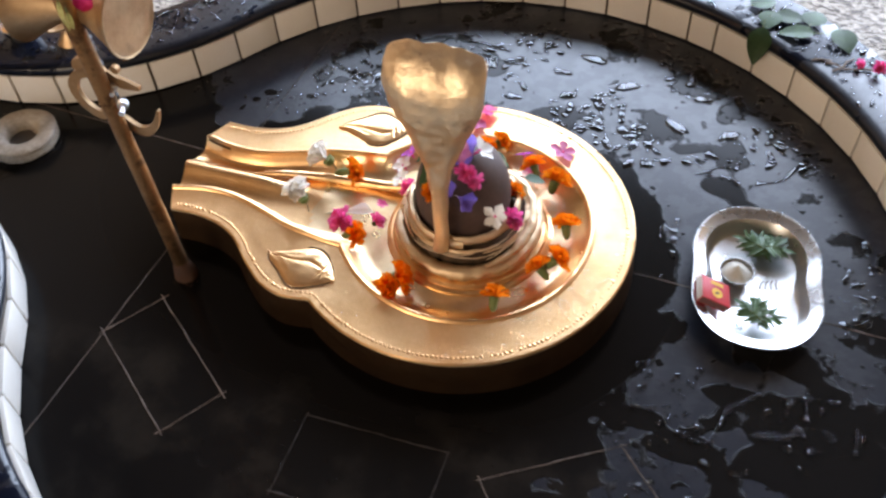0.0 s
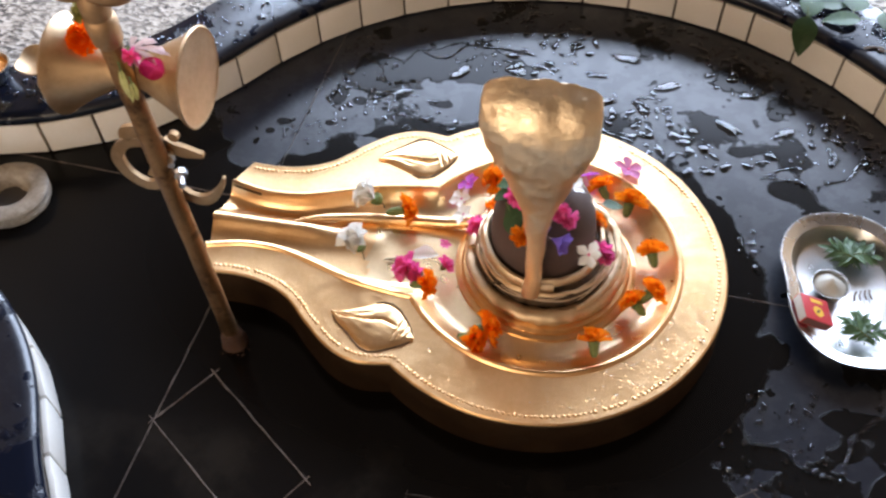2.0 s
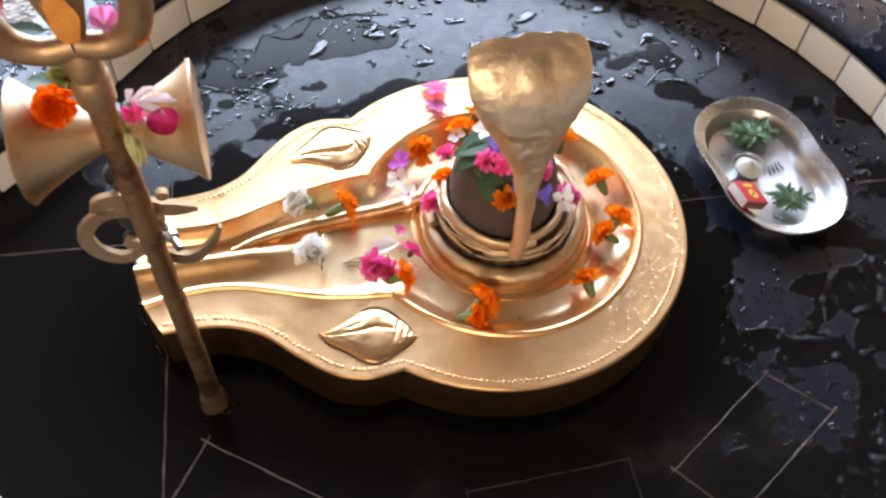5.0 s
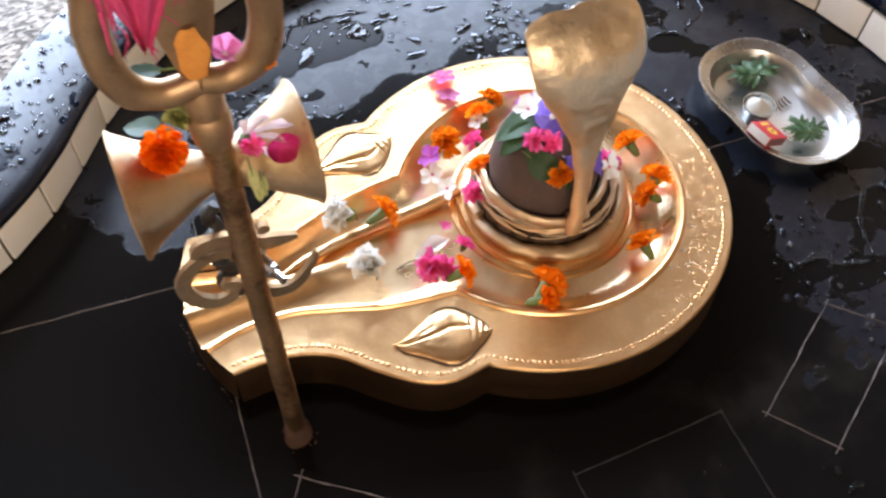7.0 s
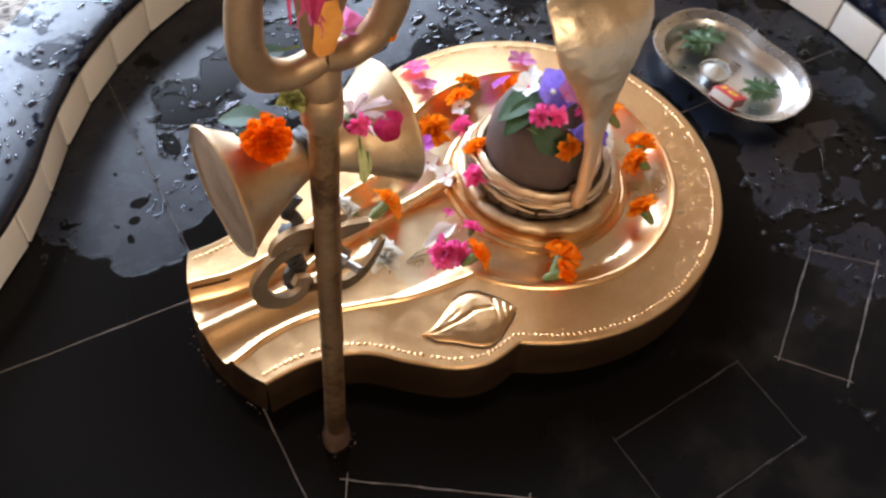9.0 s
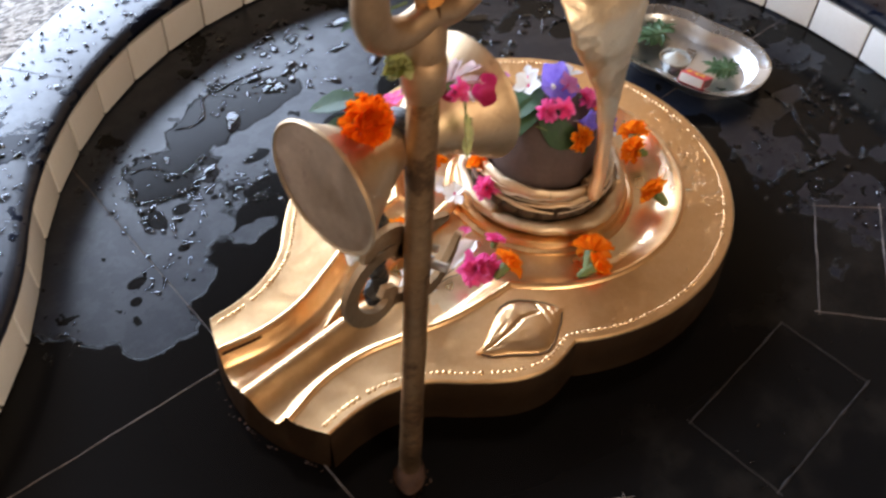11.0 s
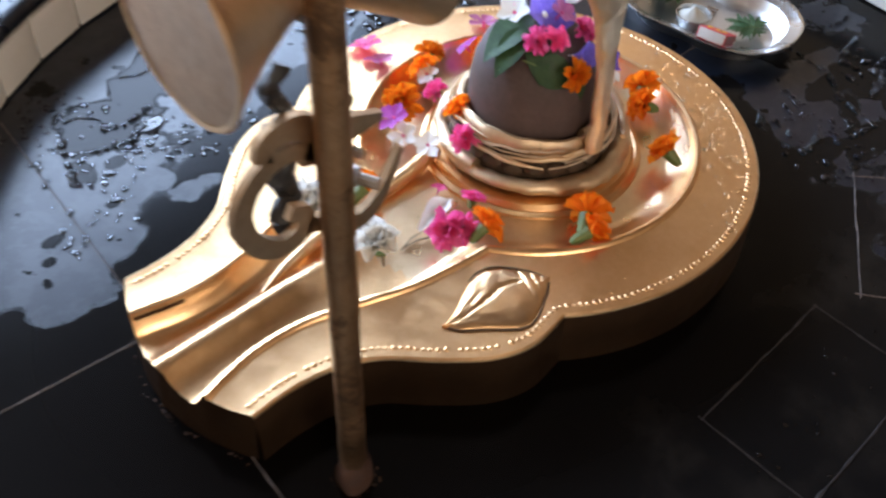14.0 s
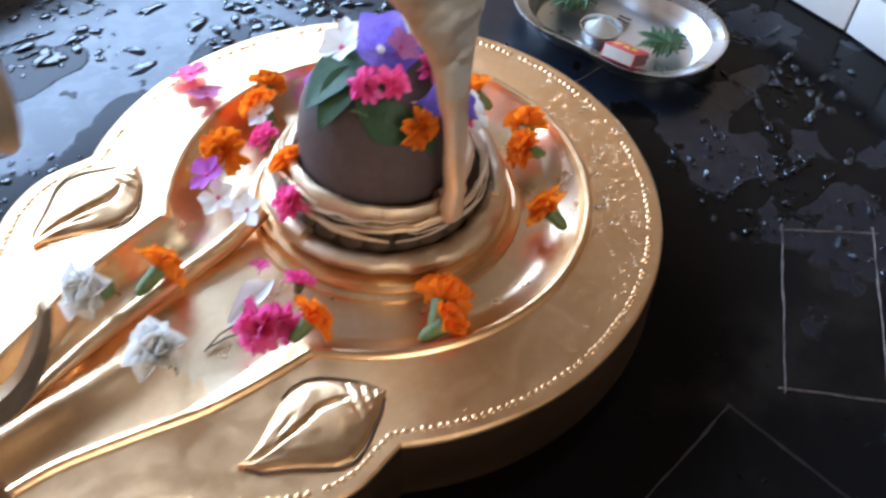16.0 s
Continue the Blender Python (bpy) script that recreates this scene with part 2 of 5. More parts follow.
M_PVC = surface("stained_white_plastic", (0.22, 0.185, 0.145), (0.40, 0.35, 0.285), (0.4, 0.6), coarse=40, fine=160, bump=0.08)
M_HOLE = surface("dark_pipe_shade", (0.03, 0.026, 0.022), (0.06, 0.05, 0.042), (0.5, 0.8), coarse=40, fine=200)
M_ORANGE = surface("marigold_orange", (0.86, 0.20, 0.007), (0.95, 0.33, 0.018), (0.5, 0.65), coarse=60, fine=300, bump=0.15, random_tint=0.12, sub=0.4, spec=0.2)
M_PINK = surface("magenta_petal", (0.76, 0.055, 0.27), (0.90, 0.22, 0.47), (0.45, 0.6), coarse=60, fine=300, bump=0.12, random_tint=0.15, sub=0.4, spec=0.2)
M_CRIMSON = surface("crimson_rose_petal", (0.32, 0.009, 0.06), (0.52, 0.038, 0.14), (0.45, 0.6), coarse=60, fine=300, bump=0.1, random_tint=0.1, sub=0.3, spec=0.2)
M_DRUMSKIN = brass("patinated_brass_sheet", (0.42, 0.30, 0.20), (0.62, 0.465, 0.335), (0.38, 0.54), dent=0.4, grain=0.4, size=40, tarnish=(0.34, 0.22, 0.16), tarnish_at=0.56)
M_SPRIG = surface("fresh_green_leaflet", (0.055, 0.12, 0.05), (0.11, 0.19, 0.09), (0.38, 0.55), coarse=50, fine=260, bump=0.15, random_tint=0.2, sub=0.2, spec=0.4)
M_BLUSH = surface("blush_pink_petal", (0.76, 0.54, 0.56), (0.85, 0.74, 0.71), (0.45, 0.6), coarse=80, fine=300, bump=0.1, random_tint=0.1, sub=0.4, spec=0.2)
M_DEEPORANGE = surface("deep_orange_petal", (0.78, 0.12, 0.004), (0.90, 0.215, 0.010), (0.5, 0.65), coarse=60, fine=300, bump=0.15, random_tint=0.1, sub=0.35, spec=0.2)
M_OM = brass("tan_brown_brass", (0.36, 0.225, 0.12), (0.54, 0.37, 0.215), (0.40, 0.54), dent=0.2, grain=0.45, tarnish=(0.16, 0.09, 0.05), tarnish_at=0.58)
M_DRUMWALL = brass("aged_tan_brass", (0.50, 0.345, 0.20), (0.66, 0.48, 0.30), (0.40, 0.54), dent=0.20, grain=0.45, size=40, tarnish=(0.36, 0.22, 0.12), tarnish_at=0.58)
M_VINCA = surface("pale_pink_petal", (0.60, 0.16, 0.40), (0.72, 0.28, 0.52), (0.45, 0.6), coarse=80, fine=300, bump=0.1, random_tint=0.15, sub=0.4, spec=0.2)
M_PURPLE = surface("violet_petal", (0.40, 0.06, 0.42), (0.56, 0.12, 0.54), (0.45, 0.6), coarse=80, fine=300, bump=0.1, sub=0.4, spec=0.2)
M_BLUE = surface("blue_violet_petal", (0.16, 0.10, 0.55), (0.30, 0.22, 0.70), (0.45, 0.6), coarse=60, fine=300, bump=0.1, sub=0.4, spec=0.2)
M_WHITE = surface("white_petal", (0.88, 0.86, 0.80), (0.93, 0.92, 0.88), (0.45, 0.6), coarse=60, fine=300, bump=0.1, random_tint=0.04, sub=0.2)
M_GREEN = surface("dark_green_leaf", (0.022, 0.058, 0.019), (0.054, 0.11, 0.042), (0.42, 0.58), coarse=50, fine=260, bump=0.15, random_tint=0.2, sub=0.2, spec=0.3)
M_CALYX = surface("pale_green_stem", (0.075, 0.125, 0.03), (0.16, 0.20, 0.06), (0.45, 0.6), coarse=60, fine=260, bump=0.1)
M_YELLOW = surface("pale_yellow_petal", (0.40, 0.42, 0.13), (0.56, 0.56, 0.28), (0.45, 0.6), coarse=60, fine=260, bump=0.1)
M_CLOTH = surface("crimson_cloth", (0.50, 0.03, 0.13), (0.66, 0.08, 0.23), (0.75, 0.9), coarse=30, fine=500, bump=0.5)
M_TILAK = surface("orange_vermilion_paste", (0.58, 0.20, 0.03), (0.76, 0.33, 0.07), (0.7, 0.9), coarse=60, fine=300, bump=0.3)
M_DARKBRASS = surface("dark_brown_brass", (0.035, 0.022, 0.014), (0.11, 0.07, 0.04), (0.45, 0.7), metal=0.5, coarse=40, fine=200, bump=0.5, depth=0.002)
M_THREAD = surface("frayed_pale_thread", (0.50, 0.38, 0.26), (0.68, 0.55, 0.40), (0.7, 0.9), coarse=60, fine=400, bump=0.4)
M_ROPE = surface("black_cord", (0.010, 0.009, 0.008), (0.025, 0.022, 0.019), (0.3, 0.5), coarse=80, fine=500, bump=0.6, spec=0.45)
M_RED = surface("red_printed_card", (0.50, 0.02, 0.03), (0.60, 0.04, 0.05), (0.4, 0.55), coarse=30, fine=300, bump=0.05)
M_CARD = surface("pale_card", (0.50, 0.46, 0.42), (0.62, 0.58, 0.53), (0.6, 0.8), coarse=40, fine=300, bump=0.1)
M_STRIKE = surface("brown_striker_card", (0.12, 0.05, 0.045), (0.2, 0.08, 0.07), (0.7, 0.9), coarse=60, fine=400, bump=0.2)
M_GOLD = surface("yellow_print", (0.75, 0.42, 0.03), (0.85, 0.55, 0.06), (0.4, 0.55), coarse=60, fine=300, bump=0.05)
M_PASTE = surface("white_rice_paste", (0.70, 0.66, 0.56), (0.80, 0.77, 0.69), (0.5, 0.7), coarse=60, fine=300, bump=0.3, sub=0.4)
M_TWIG = surface("brown_twig", (0.08, 0.05, 0.03), (0.2, 0.13, 0.08), (0.6, 0.8), coarse=60, fine=300, bump=0.3)


def water_material(name, tint):
    m, nt, p = nodes_of(name)
    p.inputs["Base Color"].default_value = (*tint, 1)
    p.inputs["Transmission Weight"].default_value = 1.0
    p.inputs["Roughness"].default_value = 0.02
    p.inputs["IOR"].default_value = 1.5
    return m


M_WATER = water_material("clear_water", (1.0, 1.0, 1.0))
M_WETSTONE = water_material("water_on_dark_stone", (0.22, 0.22, 0.24))


# ---- mesh tools ----
def finish(name, bm, material, smooth=True, angle=40):
    bmesh.ops.recalc_face_normals(bm, faces=bm.faces)
    me = bpy.data.meshes.new(name)
    bm.to_mesh(me)
    bm.free()
    me.materials.append(material)
    if smooth:
        me.shade_smooth()
        me.set_sharp_from_angle(angle=radians(angle))
    return me


def part(name, bm, material, parent=None, label="", smooth=True, angle=40):
    ob = new(name, finish(name, bm, material, smooth, angle))
    if parent is not None:
        ob.parent = parent
    return tagged(ob, label)


def thing(name, m, label, category, group="", kind=""):
    ob = new(name)
    ob.empty_display_size = 0.02
    ob.matrix_world = m
    return tagged(ob, label, category, group, kind)


def strip(bm, rows, close_u=False, close_v=False, cap=False):
    """Quads over a grid of points; close_u joins the last row to the first, close_v the ends of each row."""
    vs = [[bm.verts.new(p) for p in row] for row in rows]
    n, k = len(vs), len(vs[0])
    for i in range(n if close_u else n - 1):
        a, b = vs[i], vs[(i + 1) % n]
        for j in range(k if close_v else k - 1):
            bm.faces.new((a[j], a[(j + 1) % k], b[(j + 1) % k], b[j]))
    if cap:
        bm.faces.new(vs[0])
        bm.faces.new(vs[-1])
    return vs


def lathe(profile, seg=48, m=None, wobble=None):
    """A turned shape: profile of (radius, height) about z."""
    bm = bmesh.new()
    rows = []
    for i in range(seg):
        a = 2 * math.pi * i / seg
        rows.append([Vector((r * math.cos(a), r * math.sin(a), z)) for r, z in profile])
    strip(bm, rows, close_u=True)
    bmesh.ops.remove_doubles(bm, verts=bm.verts, dist=1e-6)
    if wobble:
        for v in bm.verts:
            v.co += noise.noise_vector(v.co * wobble[0]) * wobble[1]
    if m is not None:
        bmesh.ops.transform(bm, matrix=m, verts=bm.verts)
    return bm


def spline(points, n):
    """A smooth curve through a few points."""
    p = [Vector(q) for q in points]
    p = [p[0] * 2 - p[1], *p, p[-1] * 2 - p[-2]]
    out, spans = [], len(p) - 3
    for i in range(n + 1):
        u = i / n * spans
        k = min(int(u), spans - 1)
        t = u - k
        a, b, c, d = p[k:k + 4]
        out.append(0.5 * (2 * b + (c - a) * t + (2 * a - 5 * b + 4 * c - d) * t * t + (3 * b - a - 3 * c + d) * t ** 3))
    return out


def sample(values, u):
    k = u * (len(values) - 1)
    i = min(int(k), len(values) - 2)
    return values[i] + (values[i + 1] - values[i]) * (k - i)


def tube(points, radii, seg=12, flat=1.0, bm=None, cap=True, up=Vector((0, 0, 1))):
    """A round or flattened rod along points; radii are spread over its length."""
    bm = bm or bmesh.new()
    pts = [Vector(p) for p in points]
    rows = []
    side = None
    for i, p in enumerate(pts):
        d = (pts[min(i + 1, len(pts) - 1)] - pts[max(i - 1, 0)]).normalized()
        s = d.cross(up)
        s = s.normalized() if s.length > 0.05 else (side or Vector((1, 0, 0)))
        side = s
        w = s.cross(d).normalized()
        r = sample(radii, i / (len(pts) - 1))
        rows.append([p + s * math.cos(a) * r + w * math.sin(a) * r * flat for a in (2 * math.pi * j / seg for j in range(seg))])
    strip(bm, rows, close_v=True, cap=cap)
    return bm


def box(sx, sy, sz, bevel=0.0, m=None, bm=None):
    b = bmesh.new()
    bmesh.ops.create_cube(b, size=1)
    bmesh.ops.scale(b, vec=(sx, sy, sz), verts=b.verts)
    if bevel:
        bmesh.ops.bevel(b, geom=b.edges[:], offset=bevel, segments=2, affect="EDGES", profile=0.6)
    if m is not None:
        bmesh.ops.transform(b, matrix=m, verts=b.verts)
    if bm is None:
        return b
    me = bpy.data.meshes.new("tmp")
    b.to_mesh(me)
    b.free()
    bm.from_mesh(me)
    bpy.data.meshes.remove(me)
    return bm


# ---- the basin: a round pool that narrows into a drain channel ----
BASIN_R, FILLET_R, CHANNEL_HALF, CHANNEL_END = 0.6515, 0.50, 0.105, -1.12
BASIN_MID = Vector((0.018, -0.008, 0))


def basin_loop(off=0.0):
    """The pool's wall line, moved outwards by off; anticlockwise from the +x side."""
    fy = CHANNEL_HALF + FILLET_R
    fx = -math.sqrt((BASIN_R + FILLET_R) ** 2 - fy ** 2)
    a1 = math.atan2(fy, fx)
    half = []
    for i in range(61):
        a = a1 * i / 60
        half.append((math.cos(a) * (BASIN_R + off), math.sin(a) * (BASIN_R + off)))
    b0, b1 = a1 - math.pi, -math.pi / 2
    for i in range(1, 25):
        b = b0 + (b1 - b0) * i / 24
        half.append((fx + math.cos(b) * (FILLET_R - off), fy + math.sin(b) * (FILLET_R - off)))
    for i in range(1, 5):
        half.append((fx + (CHANNEL_END - off - fx) * i / 4, CHANNEL_HALF + off))
    near = []
    for x, y in reversed(half[1:]):
        k = 1 + 0.056 * math.exp(-((math.degrees(math.atan2(y, x)) - 129) / 28) ** 2)
        near.append(Vector((x * k, -y * k, 0)) + BASIN_MID)
    return [Vector((x, y, 0)) + BASIN_MID for x, y in half] + near


def ring_between(sections, ease=0.0):
    """A band round the pool: sections of (offset, height); ease sets it back on the -x, -y side."""
    bm = bmesh.new()

    def back(p):
        return p * (1 + ease * math.exp(-((math.degrees(math.atan2(p.y, p.x)) + 143) / 28) ** 2))

    loops = [[back(p) + Vector((0, 0, z)) for p in basin_loop(o)] for o, z in sections]
    strip(bm, [list(r) for r in zip(*loops)], close_u=True)
    return bm


TILE_H, TILE_W = 0.062, 0.0815
floor = thing("floor", pose(0, 0, 0), "black polished granite pool floor, wet with puddles", "floor", kind="structure")


def slab(cuts, name="granite_slab"):
    bm = bmesh.new()
    bm.faces.new([bm.verts.new(p) for p in basin_loop(0.004)])
    for co, no in cuts:
        bmesh.ops.bisect_plane(bm, geom=bm.verts[:] + bm.edges[:] + bm.faces[:], plane_co=co, plane_no=no, clear_outer=True)
        bmesh.ops.remove_doubles(bm, verts=bm.verts, dist=1e-6)
    ret = bmesh.ops.extrude_face_region(bm, geom=bm.faces[:])
    bmesh.ops.translate(bm, vec=(0, 0, -0.018), verts=[v for v in ret["geom"] if isinstance(v, bmesh.types.BMVert)])
    return part(name, bm, M_FLOOR, floor, smooth=False)


GAP = 0.0009
NX = Vector((1, -0.072, 0)).normalized()      # the joint across the pool at the spout
NA = Vector((0.075, 1, 0)).normalized()      # the joint along the drain channel
ND = Vector((0.05, 1, 0)).normalized()       # the joint on the far side of the yoni
PX, PA, PD = Vector((-0.437, 0, 0)), Vector((-0.45, 0.081, 0)), Vector((0.26, 0.024, 0))
slab([(PX - NX * GAP, NX), (PA + NA * GAP, -NA)])
slab([(PX - NX * GAP, NX), (PA - NA * GAP, NA)])
slab([(PX + NX * GAP, -NX), (PD + ND * GAP, -ND)])
slab([(PX + NX * GAP, -NX), (PD - ND * GAP, ND)])
bm = bmesh.new()
bm.faces.new([bm.verts.new(p + Vector((0, 0, -0.0012))) for p in basin_loop(0.003)])
part("joint_bed", bm, M_GROUT, floor, "pale cement joints", smooth=False)


def joint_line(a, b, width=0.0016, seg=26, mat=None):
    """A hand-made cement line with uneven edges, standing a hair proud of the stone."""
    bm = bmesh.new()
    a, b = Vector((*a, 0)), Vector((*b, 0))
    d = (b - a).normalized()
    s = Vector((-d.y, d.x, 0))
    rows = []
    for i in range(seg + 1):
        p = a.lerp(b, i / seg)
        w = width * (0.35 + 0.9 * noise.noise(p * 60 + Vector((3, 1, 0))) ** 2 * 2 + random.random() * 0.25)
        q = p + s * 0.0012 * noise.noise(p * 35)
        rows.append([q - s * w + Vector((0, 0, 0.0002)), q - s * w * 0.5 + Vector((0, 0, 0.0009)), q + s * w * 0.5 + Vector((0, 0, 0.0009)), q + s * w + Vector((0, 0, 0.0002))])
    strip(bm, rows)
    return part("cement_joint", bm, mat or M_GROUT, floor)


def inlay(corners, over=0.008, mat=None):
    """The cement outline of a rectangle let into the floor; its lines run a little past the corners."""
    c = [Vector((*p, 0)) for p in corners]
    for i in range(4):
        a, b = c[i], c[(i + 1) % 4]
        e = (b - a).normalized() * over * random.uniform(0.2, 1.3)
        joint_line((a - e).xy, (b + e * 0.8).xy, 0.0014, 40, mat)


inlay([(-0.404, -0.222), (-0.460, -0.302), (-0.296, -0.424), (-0.241, -0.346)])
inlay([(0.300, -0.264), (0.137, -0.364), (0.191, -0.434), (0.364, -0.330)])
inlay([(-0.114, -0.342), (0.087, -0.340), (0.084, -0.458), (-0.116, -0.458)], 0.006, M_DIRTJOINT)

joint_line((-0.452, 0.0812), (-1.10, 0.1298), 0.0014, 90)
joint_line((-0.4375, -0.006), (-0.478, -0.57), 0.0011, 80)
joint_line((0.262, 0.024), (0.64, 0.005), 0.0010, 60)

# the pool's low wall and the stone coping on it
pool_wall = thing("wall_pool", pose(0, 0, 0), "low curved pool wall faced with square cream tiles", "wall", kind="structure")
part("wall_core", ring_between([(0.0055, -0.02), (0.0055, 0.066), (0.10, 0.066), (0.10, -0.02)]), M_DARKGROUT, pool_wall, "grey brown grout backing", smooth=False)
coping = part("coping", ring_between([(0.09, 0.0665), (0.004, 0.0665), (-0.004, 0.068), (-0.0075, 0.073), (-0.0085, 0.079), (-0.006, 0.085), (0.000, 0.0885), (0.008, 0.0895), (0.112, 0.0895), (0.114, 0.0885), (0.114, 0.07)], 0.018), M_COPING, None, "", True, 50)
tagged(coping, "black polished granite coping with rounded edge and water drops", "coping", kind="structure")

for bearing in (123.0, 33.0):
    d = Vector((math.cos(radians(bearing)), math.sin(radians(bearing)), 0))
    side = Vector((-d.y, d.x, 0))
    bm = bmesh.new()
    strip(bm, [[BASIN_MID + d * (BASIN_R + 0.004 + 0.108 * i / 24) + side * (w * (0.0007 + 0.0004 * random.random()) + 0.0007 * math.sin(i * 1.1)) + Vector((0, 0, 0.0897)) for w in (-1, 1)] for i in range(25)])
    part("coping_joint", bm, M_DIRTJOINT, coping, "thin dark joint between coping stones")

# ---- the room round it ----
outer = basin_loop(0.1145)
bm = bmesh.new()
ROOM = (-2.6, 2.8, -3.0, OPEN_Y)
far = []
for p in outer:
    d = p.normalized()
    k = min((ROOM[1] if d.x > 0 else ROOM[0]) / d.x if abs(d.x) > 1e-6 else 1e9, (ROOM[3] if d.y > 0 else ROOM[2]) / d.y if abs(d.y) > 1e-6 else 1e9)
    far.append(d * k)
rows = [[a.lerp(b, u) + Vector((0, 0, 0.084)) for u in (0, 0.1, 0.3, 1)] for a, b in zip(outer, far)]
strip(bm, rows, close_u=True)
tagged(part("ground", bm, M_CHIPS, None, "", False), "rough pale pebbled stone floor round the pool", "floor", kind="structure")


# Walls and ceiling are added unseen, their tones set to shape reflected light.
def room_wall(name, x0, x1, y0, y1, z0, z1, material=M_WALL):
    ob = part(name, box(x1 - x0, y1 - y0, z1 - z0, 0, pose((x0 + x1) / 2, (y0 + y1) / 2, (z0 + z1) / 2)), material, None, "", False)
    return tagged(ob, "plain warm brown room wall, unseen, toned for reflections", "wall", kind="structure")


X0, X1, Y0, Y1, ZC = *ROOM, 3.0
room_wall("wall_west", X0 - 0.15, X0, Y0 - 0.15, Y1 + 0.15, -0.1, ZC)
room_wall("wall_east", X1, X1 + 0.15, Y0 - 0.15, Y1 + 0.15, -0.1, ZC)
# South wall is left open round the added fill lamp.
room_wall("wall_south", X0, -2.1, Y0 - 0.15, Y0, -0.1, ZC)
room_wall("wall_south_pier", -0.5, X1, Y0 - 0.15, Y0, -0.1, ZC)
room_wall("wall_south_low", -2.1, -0.5, Y0 - 0.15, Y0, -0.1, 1.1)
room_wall("wall_south_high", -2.1, -0.5, Y0 - 0.15, Y0, 2.4, ZC)
room_wall("wall_north_lintel", X0, X1, Y1, Y1 + 0.15, OPEN_TOP, ZC)
room_wall("wall_north_left", X0, -2.15, Y1, Y1 + 0.15, -0.1, OPEN_TOP)
room_wall("wall_north_right", 2.55, X1, Y1, Y1 + 0.15, -0.1, OPEN_TOP)
room_wall("wall_north_step", -2.15, 2.55, Y1, Y1 + 0.15, -0.1, OPEN_BOT)
tagged(part("ceiling", box(X1 - X0 + 0.3, Y1 - Y0 + 0.3, 0.12, 0, pose((X0 + X1) / 2, (Y0 + Y1) / 2, ZC + 0.06)), M_CEIL, None, "", False), "plain dark brown ceiling, unseen, toned for reflections", "ceiling", kind="structure")
tagged(part("backdrop_ground", box(30, 20, 0.1, 0, pose(0, Y1 + 10.2, -0.1)), M_CHIPS, None, "", False), "pale paved yard outside the opening", "ground", kind="structure")

# ---- the brass yoni base ----
RIM_Z, BOWL_Z, YONI_R = 0.065, 0.044, 0.256
yoni = thing("yoni_base", pose(0, 0, 0), "polished brass yoni base with broad rim, wet, on black floor", "sculpture")
OUT_LOBE = spline([(-0.162, 0.203, 0), (-0.207, 0.207, 0), (-0.246, 0.193, 0), (-0.284, 0.162, 0), (-0.320, 0.127, 0), (-0.358, 0.108, 0), (-0.400, 0.101, 0), (-0.438, 0.102, 0)], 40)
LIP_LOBE = spline([(-0.157, 0.094, 0), (-0.195, 0.090, 0), (-0.245, 0.081, 0), (-0.295, 0.064, 0), (-0.350, 0.048, 0), (-0.405, 0.046, 0), (-0.456, 0.057, 0)], 40)


def outward(pts, i):
    d = (pts[min(i + 1, len(pts) - 1)] - pts[max(i - 1, 0)]).normalized()
    n = Vector((d.y, -d.x, 0))
    return n if n.dot(pts[i] - Vector((pts[i].x * 0.6, 0, 0))) > 0 else -n


def stations():
    """Along half of the base: outer edge, its outward way, inner lip, its inward way, and where the bowl's floor ends."""
    out = []
    for i in range(49):
        a = math.radians(128.6) * i / 48
        b = math.radians(150.6) * i / 48
        ctr = Vector((0.010, 0.0, 0))
        r = Vector((math.cos(b), math.sin(b), 0))
        out.append((Vector((math.cos(a), math.sin(a), 0)) * YONI_R * (1 + 0.016 * (i / 48) ** 3), Vector((math.cos(a), math.sin(a), 0)), ctr + r * 0.181 * (1 + 0.05 * (i / 48) ** 6), -r, r * 0.100, 0))
    end = out[-1]
    for i in range(1, 9):
        c = math.radians(150.6 + 29.4 * i / 8)
        out.append((end[0], end[1], end[2], end[3], Vector((math.cos(c), math.sin(c), 0)) * 0.100, 0))
    for i in range(41):
        u = i / 40
        ax = Vector((-0.100 - 0.370 * u, 0, 0))
        out.append((OUT_LOBE[i], outward(OUT_LOBE, i), LIP_LOBE[i], -outward(LIP_LOBE, i), ax, u))
    return out


